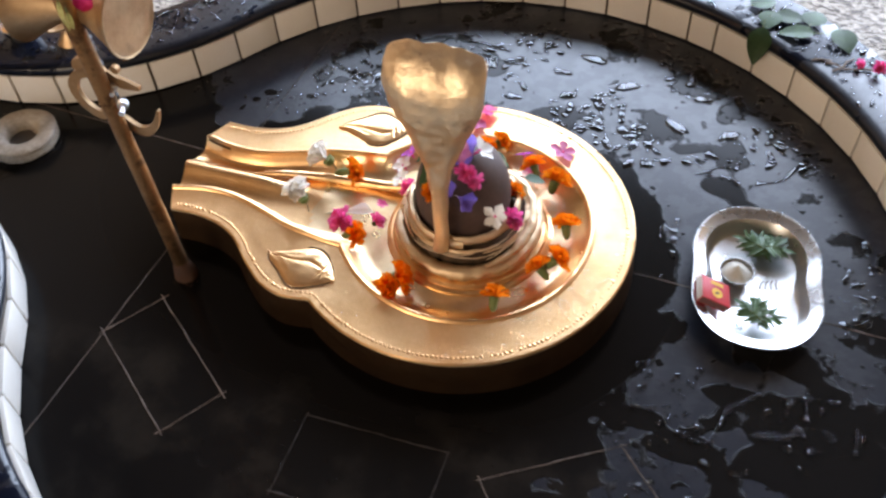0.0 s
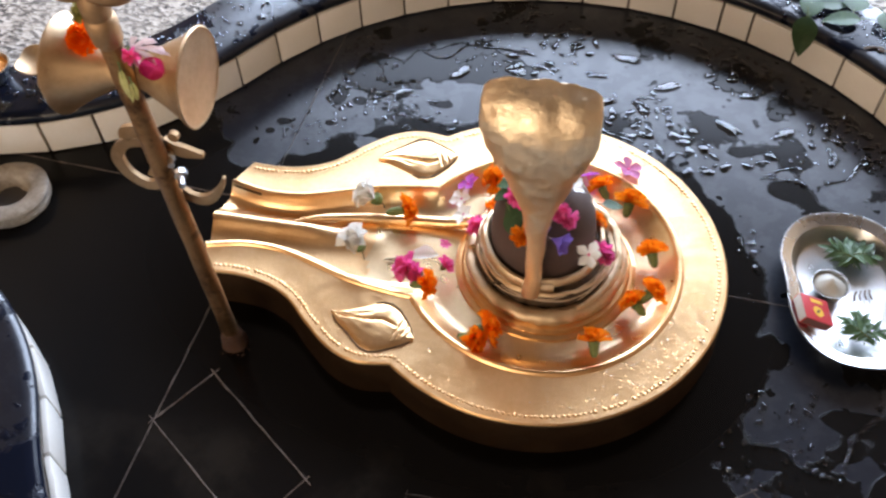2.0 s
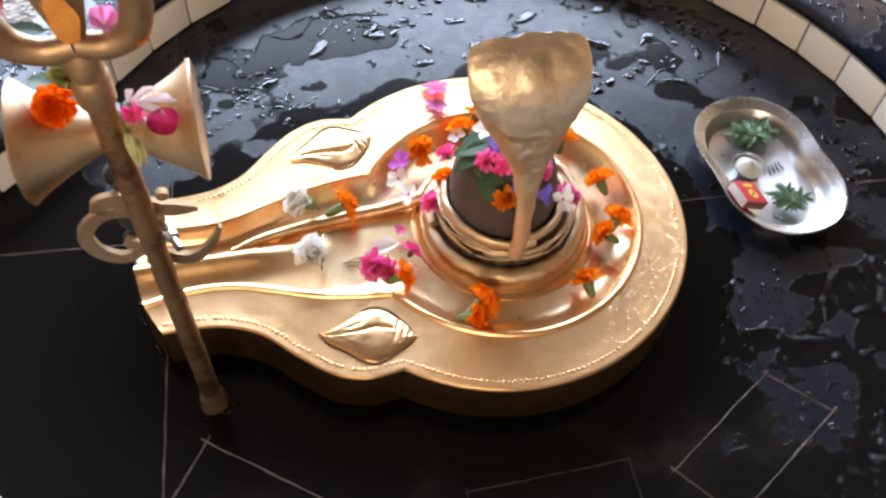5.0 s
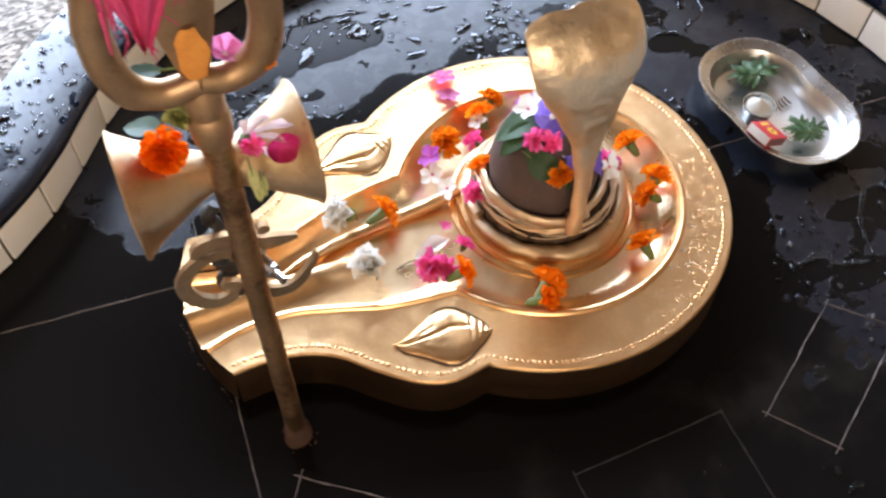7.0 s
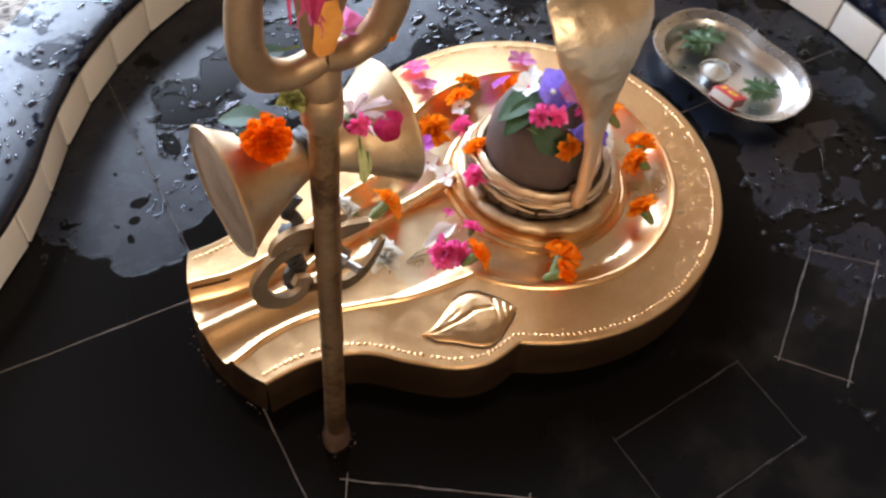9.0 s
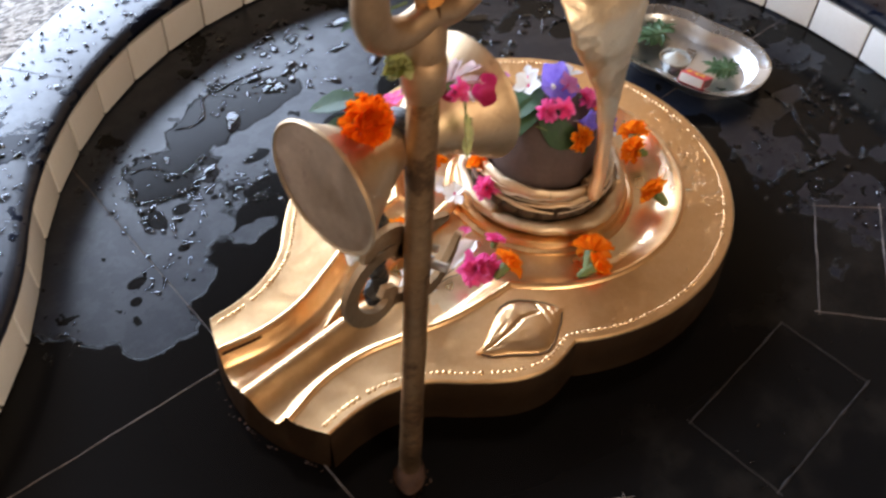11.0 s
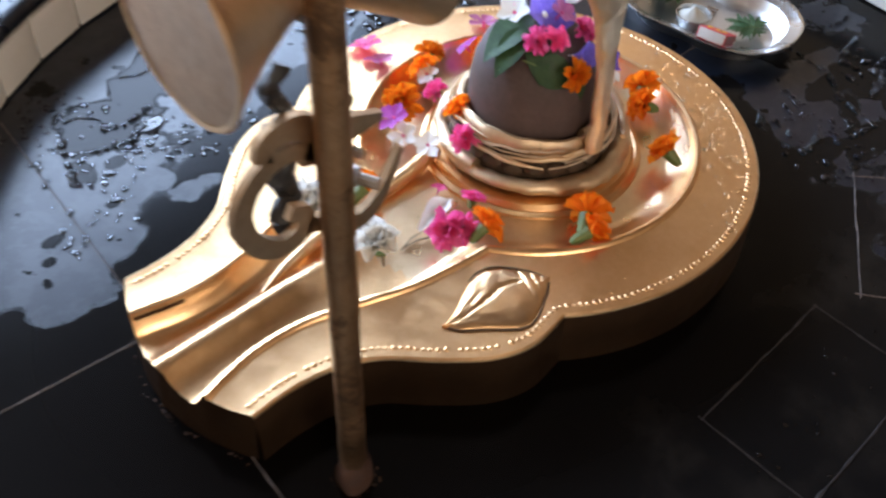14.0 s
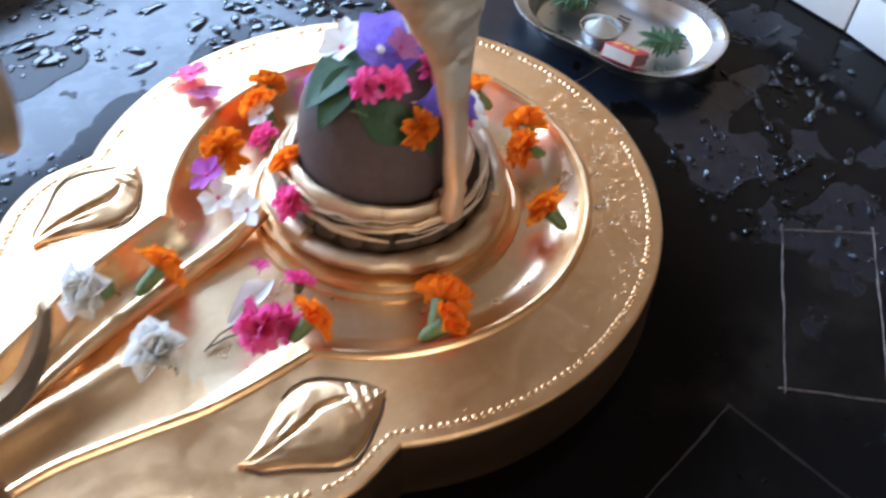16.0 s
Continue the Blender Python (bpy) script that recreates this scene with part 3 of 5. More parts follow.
def yoni_body():
    bm = bmesh.new()
    for sgn in (1, -1):
        rows = []
        for o, on, l, ln, c, u in stations():
            row = [o + on * 0.005 + Vector((0, 0, 0.0)), o + on * 0.003 + Vector((0, 0, 0.030)), o + on * 0.001 + Vector((0, 0, 0.0615)), o + on * 0.0002 + Vector((0, 0, 0.0636)), o - on * 0.0018 + Vector((0, 0, RIM_Z))]
            for k in (0.15, 0.5, 0.85):
                row.append((o - on * 0.006).lerp(l - ln * 0.008, k) + Vector((0, 0, RIM_Z - 0.0012 * math.sin(math.pi * k))))
            w = 1.0 if u == 0 else max(0.45, 1 - u * 1.4)
            row += [l - ln * 0.0075 + Vector((0, 0, RIM_Z - 0.0004)), l - ln * 0.0058 + Vector((0, 0, RIM_Z + 0.0022)), l - ln * 0.003 + Vector((0, 0, RIM_Z + 0.0034)), l + Vector((0, 0, RIM_Z + 0.0026)), l + ln * 0.0022 * w + Vector((0, 0, RIM_Z - 0.002)), l + ln * 0.0055 * w + Vector((0, 0, RIM_Z - 0.0058)), l + ln * 0.0130 * w + Vector((0, 0, RIM_Z - 0.0120)), l + ln * 0.0220 * w + Vector((0, 0, RIM_Z - 0.0185)), l + ln * 0.0290 * w + Vector((0, 0, RIM_Z - 0.0207)), l + ln * 0.036 * w + Vector((0, 0, BOWL_Z))]
            base = row[-1]
            for k in (0.25, 0.45, 0.62, 0.76, 0.88, 1.0):
                p = base.lerp(c + Vector((0, 0, BOWL_Z)), k)
                ridge = 0.0155 * math.exp(-(p.y / 0.0165) ** 2) * min(1.0, max(0.0, (u - 0.30) * 3.2))
                p.z += ridge
                row.append(p)
            rows.append([Vector((p.x, p.y * sgn, p.z)) for p in row])
        # the open end of the spout bows out and stands down to the floor
        vs = strip(bm, rows)
        last = rows[-1]
        ends = []
        for p in last:
            bow = -0.030 * (1 - (p.y / 0.102) ** 2)
            ends.append(Vector((-0.438 + bow if p.z > 0.02 else p.x, p.y, p.z)))
        foot = [Vector((min(p.x, -0.438 + -0.030 * (1 - (p.y / 0.102) ** 2)) - 0.003, p.y, 0.0)) for p in last[2:]]
        face_top = [bm.verts.new(p) for p in ends[2:]]
        face_bot = [bm.verts.new(p) for p in foot]
        for j in range(2, len(last) - 1):
            bm.faces.new((vs[-1][j], vs[-1][j + 1], face_top[j - 1], face_top[j - 2]))
            bm.faces.new((face_top[j - 2], face_top[j - 1], face_bot[j - 1], face_bot[j - 2]))
    bmesh.ops.remove_doubles(bm, verts=bm.verts, dist=0.0004)
    bmesh.ops.dissolve_degenerate(bm, dist=0.0002, edges=bm.edges)
    return bm


yoni_mesh = part("body", yoni_body(), M_BRASS, yoni, angle=34)
yoni_mesh.data.materials.append(M_BOWL)
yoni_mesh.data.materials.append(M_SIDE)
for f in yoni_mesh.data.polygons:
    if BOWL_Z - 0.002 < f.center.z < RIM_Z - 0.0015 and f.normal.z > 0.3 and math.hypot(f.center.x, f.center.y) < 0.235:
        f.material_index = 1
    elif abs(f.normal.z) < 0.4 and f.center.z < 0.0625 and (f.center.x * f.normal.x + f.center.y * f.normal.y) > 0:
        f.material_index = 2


def bead_border():
    """The row of small raised beads just inside the rim's outer edge."""
    bm = bmesh.new()
    line = [s[0] - s[1] * 0.011 for s in stations()]
    pts, acc = [], 0.0
    for a, b in zip(line, line[1:]):
        L = (b - a).length
        while acc < L:
            pts.append(a.lerp(b, acc / L))
            acc += 0.0066
        acc -= L
    for p in pts:
        for sgn in (1, -1):
            if random.random() < 0.05:
                continue
            r = 0.0032 * random.uniform(0.75, 1.1)
            c = Vector((p.x + random.uniform(-0.0006, 0.0006), p.y * sgn, RIM_Z - 0.0010))
            rows = [[c + Vector((math.cos(t) * r * k, math.sin(t) * r * k, h * r)) for t in (j * math.pi / 3 for j in range(6))] for k, h in ((1, 0), (0.78, 0.42), (0.40, 0.60))]
            v = strip(bm, rows, close_v=True)
            bm.faces.new(v[-1])
    return bm


tagged(part("bead_border", bead_border(), M_BRASS, yoni), kind="stuff")


SHELL_IN = [0.0, 0.035, 0.10, 0.17, 0.245, 0.29, 0.30, 0.27, 0.205, 0.125, 0.004]
SHELL_OUT = [0.0, 0.095, 0.135, 0.18, 0.235, 0.28, 0.29, 0.25, 0.18, 0.11, 0.004]
SHELL_CLEFT = [-0.35, -0.24, -0.08, 0.06, 0.14, 0.21, 0.32, 0.30, 0.24, 0.2, 0.2]


def shell_point(u, v, sgn, h):
    """A place on the conch: u from its tip to its spire, v from its outer (-1) to its inner side (+1)."""
    tip, tail = Vector((-0.256, 0.138, 0)), Vector((-0.140, 0.163, 0))
    ax = tail - tip
    side = Vector((ax.y, -ax.x, 0))
    p = tip + ax * u + side * 1.08 * (v * sample(SHELL_IN, u) if v > 0 else v * sample(SHELL_OUT, u))
    return Vector((p.x, p.y * sgn, RIM_Z - 0.001 + h))


def conch(sgn):
    """A conch shell in low relief: a fat body whorl, a curling lip and a stepped spire."""
    bm = bmesh.new()
    rows = []
    N, K = 84, 32
    for i in range(N + 1):
        u = i / N
        row = []
        for j in range(K + 1):
            v = -1 + 2 * j / K
            h = 0.0068 * max(0.0, 1 - v * v) ** 0.62 * (0.25 + 0.75 * math.sin(math.pi * min(1.0, 0.06 + u * 0.86)) ** 0.8)
            line = sample(SHELL_CLEFT, u)
            fade = min(1.0, u * 7) * min(1.0, max(0.0, (0.775 - u) * 30))
            h *= 1 - fade * (0.62 * math.exp(-((v - line) / 0.055) ** 2) + 0.22 * max(0.0, min(1.0, (v - line) * 8)) * max(0.0, 1 - (v - line) * 1.6))
            h *= 1 - 0.30 * fade * math.exp(-((v - line - 0.30) / 0.06) ** 2) * math.exp(-((u - 0.36) / 0.07) ** 2)
            for at, deep in ((0.785, 0.42), (0.86, 0.34), (0.92, 0.28), (0.965, 0.2)):
                h *= 1 - deep * math.exp(-((u - 0.03 * v - at) / 0.010) ** 2) * min(1.0, max(0.25, 0.8 + v))
            h += 0.0005 * noise.noise(Vector((u * 9, v * 4, sgn)))
            row.append(shell_point(u, v, sgn, h))
        rows.append(row)
    strip(bm, rows)
    bmesh.ops.remove_doubles(bm, verts=bm.verts, dist=0.0002)
    return bm


for sgn in (-1, 1):
    relief = part("conch_relief", conch(sgn), M_BRASS, yoni, angle=60)
    part("incised_outline", tube([shell_point(0.03 + 0.94 * i / 60, -1.05, sgn, 0.0012 + 0.0003 * (i % 2)) for i in range(61)], [0.0007, 0.0010, 0.0008], 6), M_DARKBRASS, relief, "thin dark incised outline")

    part("incised_outline", tube([shell_point(0.42 + 0.55 * i / 40, 1.04, sgn, 0.0012 + 0.0003 * (i % 2)) for i in range(41)], [0.0006, 0.0009, 0.0007], 6), M_DARKBRASS, relief, "thin dark incised outline")

# the low step under the lingam and a thin raised tail running down the channel
part("step_ring", lathe([(0.126, BOWL_Z - 0.003), (0.124, BOWL_Z + 0.003), (0.119, BOWL_Z + 0.005), (0.116, BOWL_Z + 0.004), (0.113, BOWL_Z + 0.010), (0.105, BOWL_Z + 0.012), (0.05, BOWL_Z + 0.012)], 72, Matrix.Translation((0.012, 0, 0))), M_BRASS, yoni)
tail = spline([(-0.090, 0.050, 0.060), (-0.130, 0.045, 0.053), (-0.190, 0.043, 0.049), (-0.250, 0.036, 0.050), (-0.310, 0.022, 0.055), (-0.350, 0.008, 0.0565)], 40)
part("tail_ridge", tube(tail, [0.009, 0.009, 0.009, 0.008, 0.006, 0.002], 12, 0.9), M_BRASS, yoni)

# ---- lingam and the serpent round it ----
lingam = part("lingam", lathe([(0.066, 0.052), (0.067, 0.09), (0.0690, 0.118), (0.0685, 0.138), (0.0650, 0.160), (0.058, 0.178), (0.047, 0.193), (0.032, 0.204), (0.016, 0.210), (0.0001, 0.212)], 64, Matrix.Translation((0.004, 0.0, 0))), M_STONE)
tagged(lingam, "smooth dark brown stone lingam ringed by brass coils", "sculpture")

snake = thing("serpent", pose(0, 0, 0), "worn brass cobra coiled round the lingam, hood raised", "sculpture")


def coil_points(r0, r1, z0, z1, a0, a1, n, cx=0.010):
    out = []
    for i in range(n + 1):
        u = i / n
        a = math.radians(a0 + (a1 - a0) * u)
        r = r0 + (r1 - r0) * u
        out.append(Vector((cx + math.cos(a) * r, math.sin(a) * r, z0 + (z1 - z0) * u + 0.003 * math.sin(a * 2 + 1))))
    return out


def roughen(bm, scale, amount):
    for v in bm.verts:
        v.co += noise.noise_vector(v.co * scale) * amount
    return bm


part("lower_coil", roughen(tube(coil_points(0.100, 0.098, 0.066, 0.071, 160, 545, 130), [0.006, 0.0115, 0.0125, 0.012, 0.008], 12, 0.85), 75, 0.0022), M_OLD, snake)
# Dark band paints the shade in the gap between the coils.
part("inner_band", roughen(lathe([(0.088, 0.056), (0.087, 0.075), (0.083, 0.090), (0.070, 0.096)], 96, Matrix.Translation((0.008, 0, 0))), 120, 0.0035), M_DARKBRASS, snake, "dark brown band standing in for the shaded gap")
part("upper_coil", roughen(tube(coil_points(0.0745, 0.0800, 0.1085, 0.1050, -95, 285, 120, 0.007), [0.0052, 0.0048, 0.0052, 0.0062, 0.005], 10, 1.7), 60, 0.0016), M_OLD, snake)
part("outer_loop", roughen(tube(coil_points(0.100, 0.086, 0.082, 0.100, -60, 95, 60, 0.012), [0.003, 0.0075, 0.008, 0.007, 0.003], 10, 0.9), 70, 0.0016), M_OLD, snake)
for k in range(26):
    a0 = random.uniform(0, 360)
    part("loose_strand", roughen(tube(coil_points(0.088 + random.uniform(-0.004, 0.008), 0.082 + random.uniform(0, 0.012), 0.088 + random.uniform(-0.006, 0.014), 0.092 + random.uniform(-0.006, 0.018), a0, a0 + random.uniform(50, 110), 30), [0.0010, 0.0030, 0.0026, 0.0010] if k % 2 else [0.0006, 0.0012, 0.0010, 0.0005], 6), 60, 0.002), M_OLD if k % 2 else M_THREAD, snake)


bm = bmesh.new()
rows = [[Vector((0.0870 + 0.0036 * hh - 0.0026 * k * math.sin(b), 0.0108 * k * math.cos(b), 0.082 + 0.0070 * k * math.sin(b))) for b in (j * math.pi / 5 for j in range(10))] for k, hh in ((1.0, -0.3), (0.92, 0.5), (0.65, 0.9), (0.25, 1.05))]
bm.faces.new(strip(bm, rows, close_v=True)[-1])
scale_mesh = finish("scale", roughen(bm, 90, 0.0008), M_DARKBRASS)
for i in range(24):
    ob = new("scale", scale_mesh)
    ob.parent = snake
    ob.matrix_world = pose(0.008, 0, 0.0015 * math.sin(i * 2.1), 0, 0, 15 * i)


def hood():
    """A flared cobra hood on a thin neck: leaning back, rounded shoulders, the head a low bump at its top."""
    keys = [  # centre y, z; half width; half thickness; curl of the sides towards +y; shift in x
        (-0.093, 0.102, 0.0105, 0.0075, 0.000, 0.000), (-0.091, 0.138, 0.0105, 0.0070, 0.000, 0.001), (-0.089, 0.180, 0.0110, 0.0070, 0.000, 0.001), (-0.087, 0.212, 0.0124, 0.0070, 0.001, 0.000),
        (-0.085, 0.238, 0.0160, 0.0072, 0.002, -0.001), (-0.083, 0.263, 0.0225, 0.0074, 0.003, -0.001), (-0.082, 0.288, 0.0335, 0.0074, 0.005, -0.003), (-0.081, 0.314, 0.0465, 0.0072, 0.008, -0.005),
        (-0.078, 0.342, 0.0590, 0.0070, 0.009, -0.007), (-0.073, 0.370, 0.0655, 0.0066, 0.009, -0.008), (-0.056, 0.392, 0.0660, 0.0060, 0.006, -0.010), (-0.034, 0.408, 0.0630, 0.0048, 0.003, -0.011)]
    N, K = 84, 64
    ctr = spline([(0, k[0], k[1]) for k in keys], N)
    bm = bmesh.new()
    rows = []
    for i, c in enumerate(ctr):
        u = i / N
        w, th, curl, dx = (spline([(k[j], 0, 0) for k in keys], N)[i].x for j in (2, 3, 4, 5))
        d = (ctr[min(i + 1, N)] - ctr[max(i - 1, 0)]).normalized()
        nrm = Vector((0, d.z, -d.y))
        if nrm.y < 0:
            nrm = -nrm
        row = []
        for j in range(K):
            a = 2 * math.pi * j / K
            x, q = math.cos(a), math.sin(a)
            x = math.copysign(abs(x) ** 0.85, x)
            tip = max(0.0, u - 0.84) / 0.16
            lobes = tip * tip * (0.0050 * math.exp(-((x - 0.06) / 0.17) ** 2) + 0.0022 * math.exp(-((abs(x) - 0.52) / 0.2) ** 2) - 0.009 * abs(x) ** 9)
            wide = max(0.0, u - 0.5) * 2
            head = 0.0014 * wide * math.exp(-((x - 0.06) / 0.20) ** 2) * (1 if q < 0 else 0)
            fold = 0.0005 * wide * math.sin(x * 11 + 1.5 * math.sin(u * 6)) * abs(q)
            row.append(c + Vector((x * w + dx, 0, 0)) + nrm * (q * th + curl * x ** 4 - head + fold) + d * lobes)
        rows.append(row)
    strip(bm, rows, close_v=True, cap=True)
    for v in bm.verts:
        pit = noise.noise(v.co * 165)
        v.co += noise.noise_vector(v.co * 34) * 0.0019 + noise.noise_vector(v.co * 95) * 0.0012 * min(1.0, max(0.0, (v.co.z - 0.19) * 12))
        if pit > 0.25:
            v.co.y -= 0.0011 * (pit - 0.25) * 2
    return bm


part("hood", hood(), M_HOOD, snake, angle=60)

# ---- trident with drum and sacred-syllable ornament ----
TRI_FOOT, TRI_TOP = Vector((-0.3905, -0.1725, 0.0)), Vector((-0.3966, -0.1830, 0.575))
trident = thing("trident", Matrix.Translation(TRI_FOOT), "tall worn brass trident standing on the wet floor", "trident")
TO_TRI = Matrix.Translation(-TRI_FOOT)


def tri_part(name, bm, material, label="", angle=40):
    bmesh.ops.transform(bm, matrix=TO_TRI, verts=bm.verts)
    return part(name, bm, material, trident, label, True, angle)


pole_pts = [TRI_FOOT.lerp(TRI_TOP, i / 40) for i in range(41)]
tri_part("pole", roughen(tube(pole_pts, [0.0112, 0.0108, 0.0106, 0.0106, 0.0108], 20), 25, 0.0009), M_POLE)
tri_part("foot_collar", lathe([(0.0, 0.0), (0.0165, 0.0), (0.0172, 0.004), (0.0150, 0.012), (0.0138, 0.026), (0.0118, 0.036)], 28, Matrix.Translation(TRI_FOOT), (60, 0.0035)), M_RUST, "rusty mineral-stained foot")
lean = (TRI_TOP - TRI_FOOT).normalized().to_track_quat("Z", "Y").to_matrix().to_4x4()
tri_part("collar", lathe([(0.0110, -0.044), (0.0140, -0.038), (0.0148, -0.022), (0.0142, -0.014), (0.0125, -0.012), (0.0135, -0.006), (0.0135, 0.004), (0.0100, 0.016), (0.005, 0.026)], 28, Matrix.Translation(TRI_TOP) @ lean), M_DULL)
JT = TRI_TOP + Vector((-0.0005, -0.001, 0.018))
for side, offs in ((-1, (0.000, 0.022, 0.041, 0.049, 0.050, 0.044, 0.045, 0.054)), (1, (0.000, 0.022, 0.039, 0.047, 0.047, 0.040, 0.041, 0.050))):
    hs = (0.0, -0.003, 0.008, 0.032, 0.066, 0.105, 0.145, 0.185)
    arm = spline([JT + Vector((side * o, -0.010 * h / 0.06 - 0.002, h)) for o, h in zip(offs, hs)], 48)
    tri_part("prong", roughen(tube(arm, [0.0105, 0.0112, 0.0115, 0.0105, 0.009, 0.004], 14, 0.85, up=Vector((0, 1, 0))), 40, 0.001), M_DULL)
rows = []
for i in range(21):
    u = i / 20
    w = 0.009 + 0.013 * math.sin(math.pi * min(1, u * 1.05)) if u < 0.85 else 0.017 * (1 - u) / 0.15
    c = JT + Vector((0, -0.032 * u, 0.004 + 0.20 * u))
    rows.append([c + Vector((x * w, q * (0.006 if abs(x) < 0.5 else 0.002), 0)) for x, q in ((-1, 0), (-0.4, -1), (0.4, -1), (1, 0), (0.4, 1), (-0.4, 1))])
bm = bmesh.new()
strip(bm, rows, close_v=True, cap=True)
tri_part("spear_blade", bm, M_DULL)
bm = bmesh.new()
rows = []
for i in range(10):
    u = i / 9
    c = JT + Vector((0, -0.0092 - 0.0070 * u, 0.008 + 0.046 * u))
    w = 0.0098 * math.sin(math.pi * (0.12 + 0.80 * u)) ** 0.6
    rows.append([c + Vector((x * w + 0.002 * noise.noise(c * 90), 0.0012 * x * x, 0)) for x in (-1, -0.5, 0, 0.5, 1)])
strip(bm, rows)
tri_part("vermilion_mark", bm, M_TILAK, "smear of orange vermilion paste")


def ribbon(points, width, thick, m, n=28, taper=0.0):
    """A flat brass band bent along points in its own plane (x, z), its thickness along y."""
    pts = spline([(x, 0, z) for x, z in points], n)
    bm = bmesh.new()
    rows = []
    for i, p in enumerate(pts):
        d = (pts[min(i + 1, n)] - pts[max(i - 1, 0)]).normalized()
        s = Vector((-d.z, 0, d.x))
        w = width * (0.75 + 0.25 * math.sin(math.pi * i / n)) * (1 - taper * max(0.0, i / n - 0.55) / 0.45) / 2
        y = Vector((0, thick / 2, 0))
        rows.append([p + s * w + y, p - s * w + y, p - s * w - y, p + s * w - y])
    strip(bm, rows, close_v=True, cap=True)
    bmesh.ops.bevel(bm, geom=[e for e in bm.edges if e.is_manifold and e.calc_face_angle(0) > 0.9], offset=0.0012, segments=1, affect="EDGES")
    bmesh.ops.transform(bm, matrix=m, verts=bm.verts)
    return bm


om = thing("syllable_ornament", Matrix.Translation((-0.399, -0.166, 0.355)) @ Matrix.Scale(0.95, 4), "flat brass om ornament tied to the trident pole", "ornament")
I4 = Matrix.Identity(4)
part("lower_bowl", ribbon([(0.000, 0.022), (-0.018, 0.031), (-0.040, 0.025), (-0.055, 0.002), (-0.050, -0.024), (-0.032, -0.040), (-0.015, -0.036), (-0.011, -0.023), (-0.022, -0.016)], 0.0145, 0.006, I4), M_OM, om)
part("upper_bowl", ribbon([(-0.036, 0.034), (-0.030, 0.046), (-0.012, 0.047), (0.002, 0.034), (-0.004, 0.014)], 0.0170, 0.006, I4), M_OM, om)
part("tail", ribbon([(-0.010, -0.034), (0.004, -0.040), (0.018, -0.052), (0.032, -0.0565), (0.047, -0.049), (0.060, -0.031), (0.068, -0.012)], 0.0150, 0.006, I4, 36, 0.72), M_OM, om)
part("crescent", ribbon([(0.008, 0.038), (0.020, 0.028), (0.036, 0.024), (0.052, 0.022)], 0.0170, 0.006, I4, 28, 0.5), M_OM, om)
part("bindu", lathe([(0.0, -0.0035), (0.006, -0.0035), (0.006, 0.0035), (0.0, 0.0035)], 14, pose(0.024, 0, 0.047, 90, 0, 0)), M_OM, om)
part("binding_cord", roughen(tube(spline([(-0.010, 0.012, 0.082), (-0.016, 0.014, 0.066), (-0.010, 0.010, 0.050), (-0.017, 0.014, 0.034), (-0.011, 0.013, 0.018), (-0.016, 0.015, 0.000), (-0.010, 0.013, -0.016), (-0.018, 0.014, -0.032), (-0.013, 0.012, -0.052)], 90), [0.004, 0.007, 0.005, 0.0085, 0.006, 0.009, 0.0065, 0.0095, 0.004], 10), 110, 0.004), M_ROPE, om, "knotted wet black cord")
for x, y, z, r in ((0.020, -0.005, -0.006, 0.0075), (0.014, -0.004, 0.020, 0.006)):
    part("bolt", lathe([(0.0, 0), (r, 0), (r, r), (r * 0.55, r * 1.15), (r * 0.55, r * 3), (0, r * 3)], 8, pose(x, y, z, 90, 0, 25)), M_PAN, om, "worn steel bolt")

DRUM = Matrix.Translation((-0.3984, -0.1630, 0.482)) @ pose(0, 0, 0, 0, 90, 0.6)
drum = thing("hourglass_drum", DRUM, "small brass hourglass drum tied to the trident with cord", "drum")
prof = [(0.0482, 0.0650), (0.0494, 0.0670), (0.0482, 0.0684), (0.0455, 0.0675)]
shell = [(0.0155, 0.0), (0.0160, 0.008), (0.0195, 0.017), (0.0278, 0.033), (0.0380, 0.051), (0.0462, 0.0635)] + prof
drum_shell = part("shell", roughen(lathe([(r, -z) for r, z in reversed(shell)] + shell[1:], 56), 30, 0.0010), M_DRUMWALL, drum)
for s in (-1, 1):
    part("drum_head", roughen(lathe([(0.0460, 0.0674 * s), (0.03, 0.0666 * s), (0.0001, 0.0661 * s)], 40), 40, 0.0007), M_DRUMWALL if s > 0 else M_DRUMSKIN, drum_shell, "flat hammered brass drum head")
part("waist_cord", roughen(tube([Vector((0.0185 * math.cos(a), 0.0185 * math.sin(a) , -0.006 + 0.0009 * a)) for a in (i * 0.35 for i in range(60))], [0.003, 0.0035, 0.003], 7), 80, 0.0015), M_ROPE, drum, "black cord")


# ---- flowers and leaves ----
def petal(bm, m, length, width, curl=0.3, cup=0.25, tip=0.5, nu=4, nv=2, ruffle=0.0):
    rows = []
    for i in range(nu + 1):
        u = i / nu
        w = 0.5 * width * (0.22 + 0.78 * min(1.0, u / 0.62) ** 0.9)
        if u > 0.6:
            w *= math.sqrt(max(0.04, 1 - (1 - (0.55 * tip) ** 2) * ((u - 0.6) / 0.4) ** 2))
        row = []
        for j in range(2 * nv + 1):
            v = -1 + j / nv
            z = math.sin(u * 1.5) * curl * length + cup * w * v * v * 2 + ruffle * length * random.uniform(-1, 1) * u
            row.append(m @ Vector((u * length * (1 - 0.15 * abs(v) * u), v * w, z)))
        rows.append(row)
    strip(bm, rows)


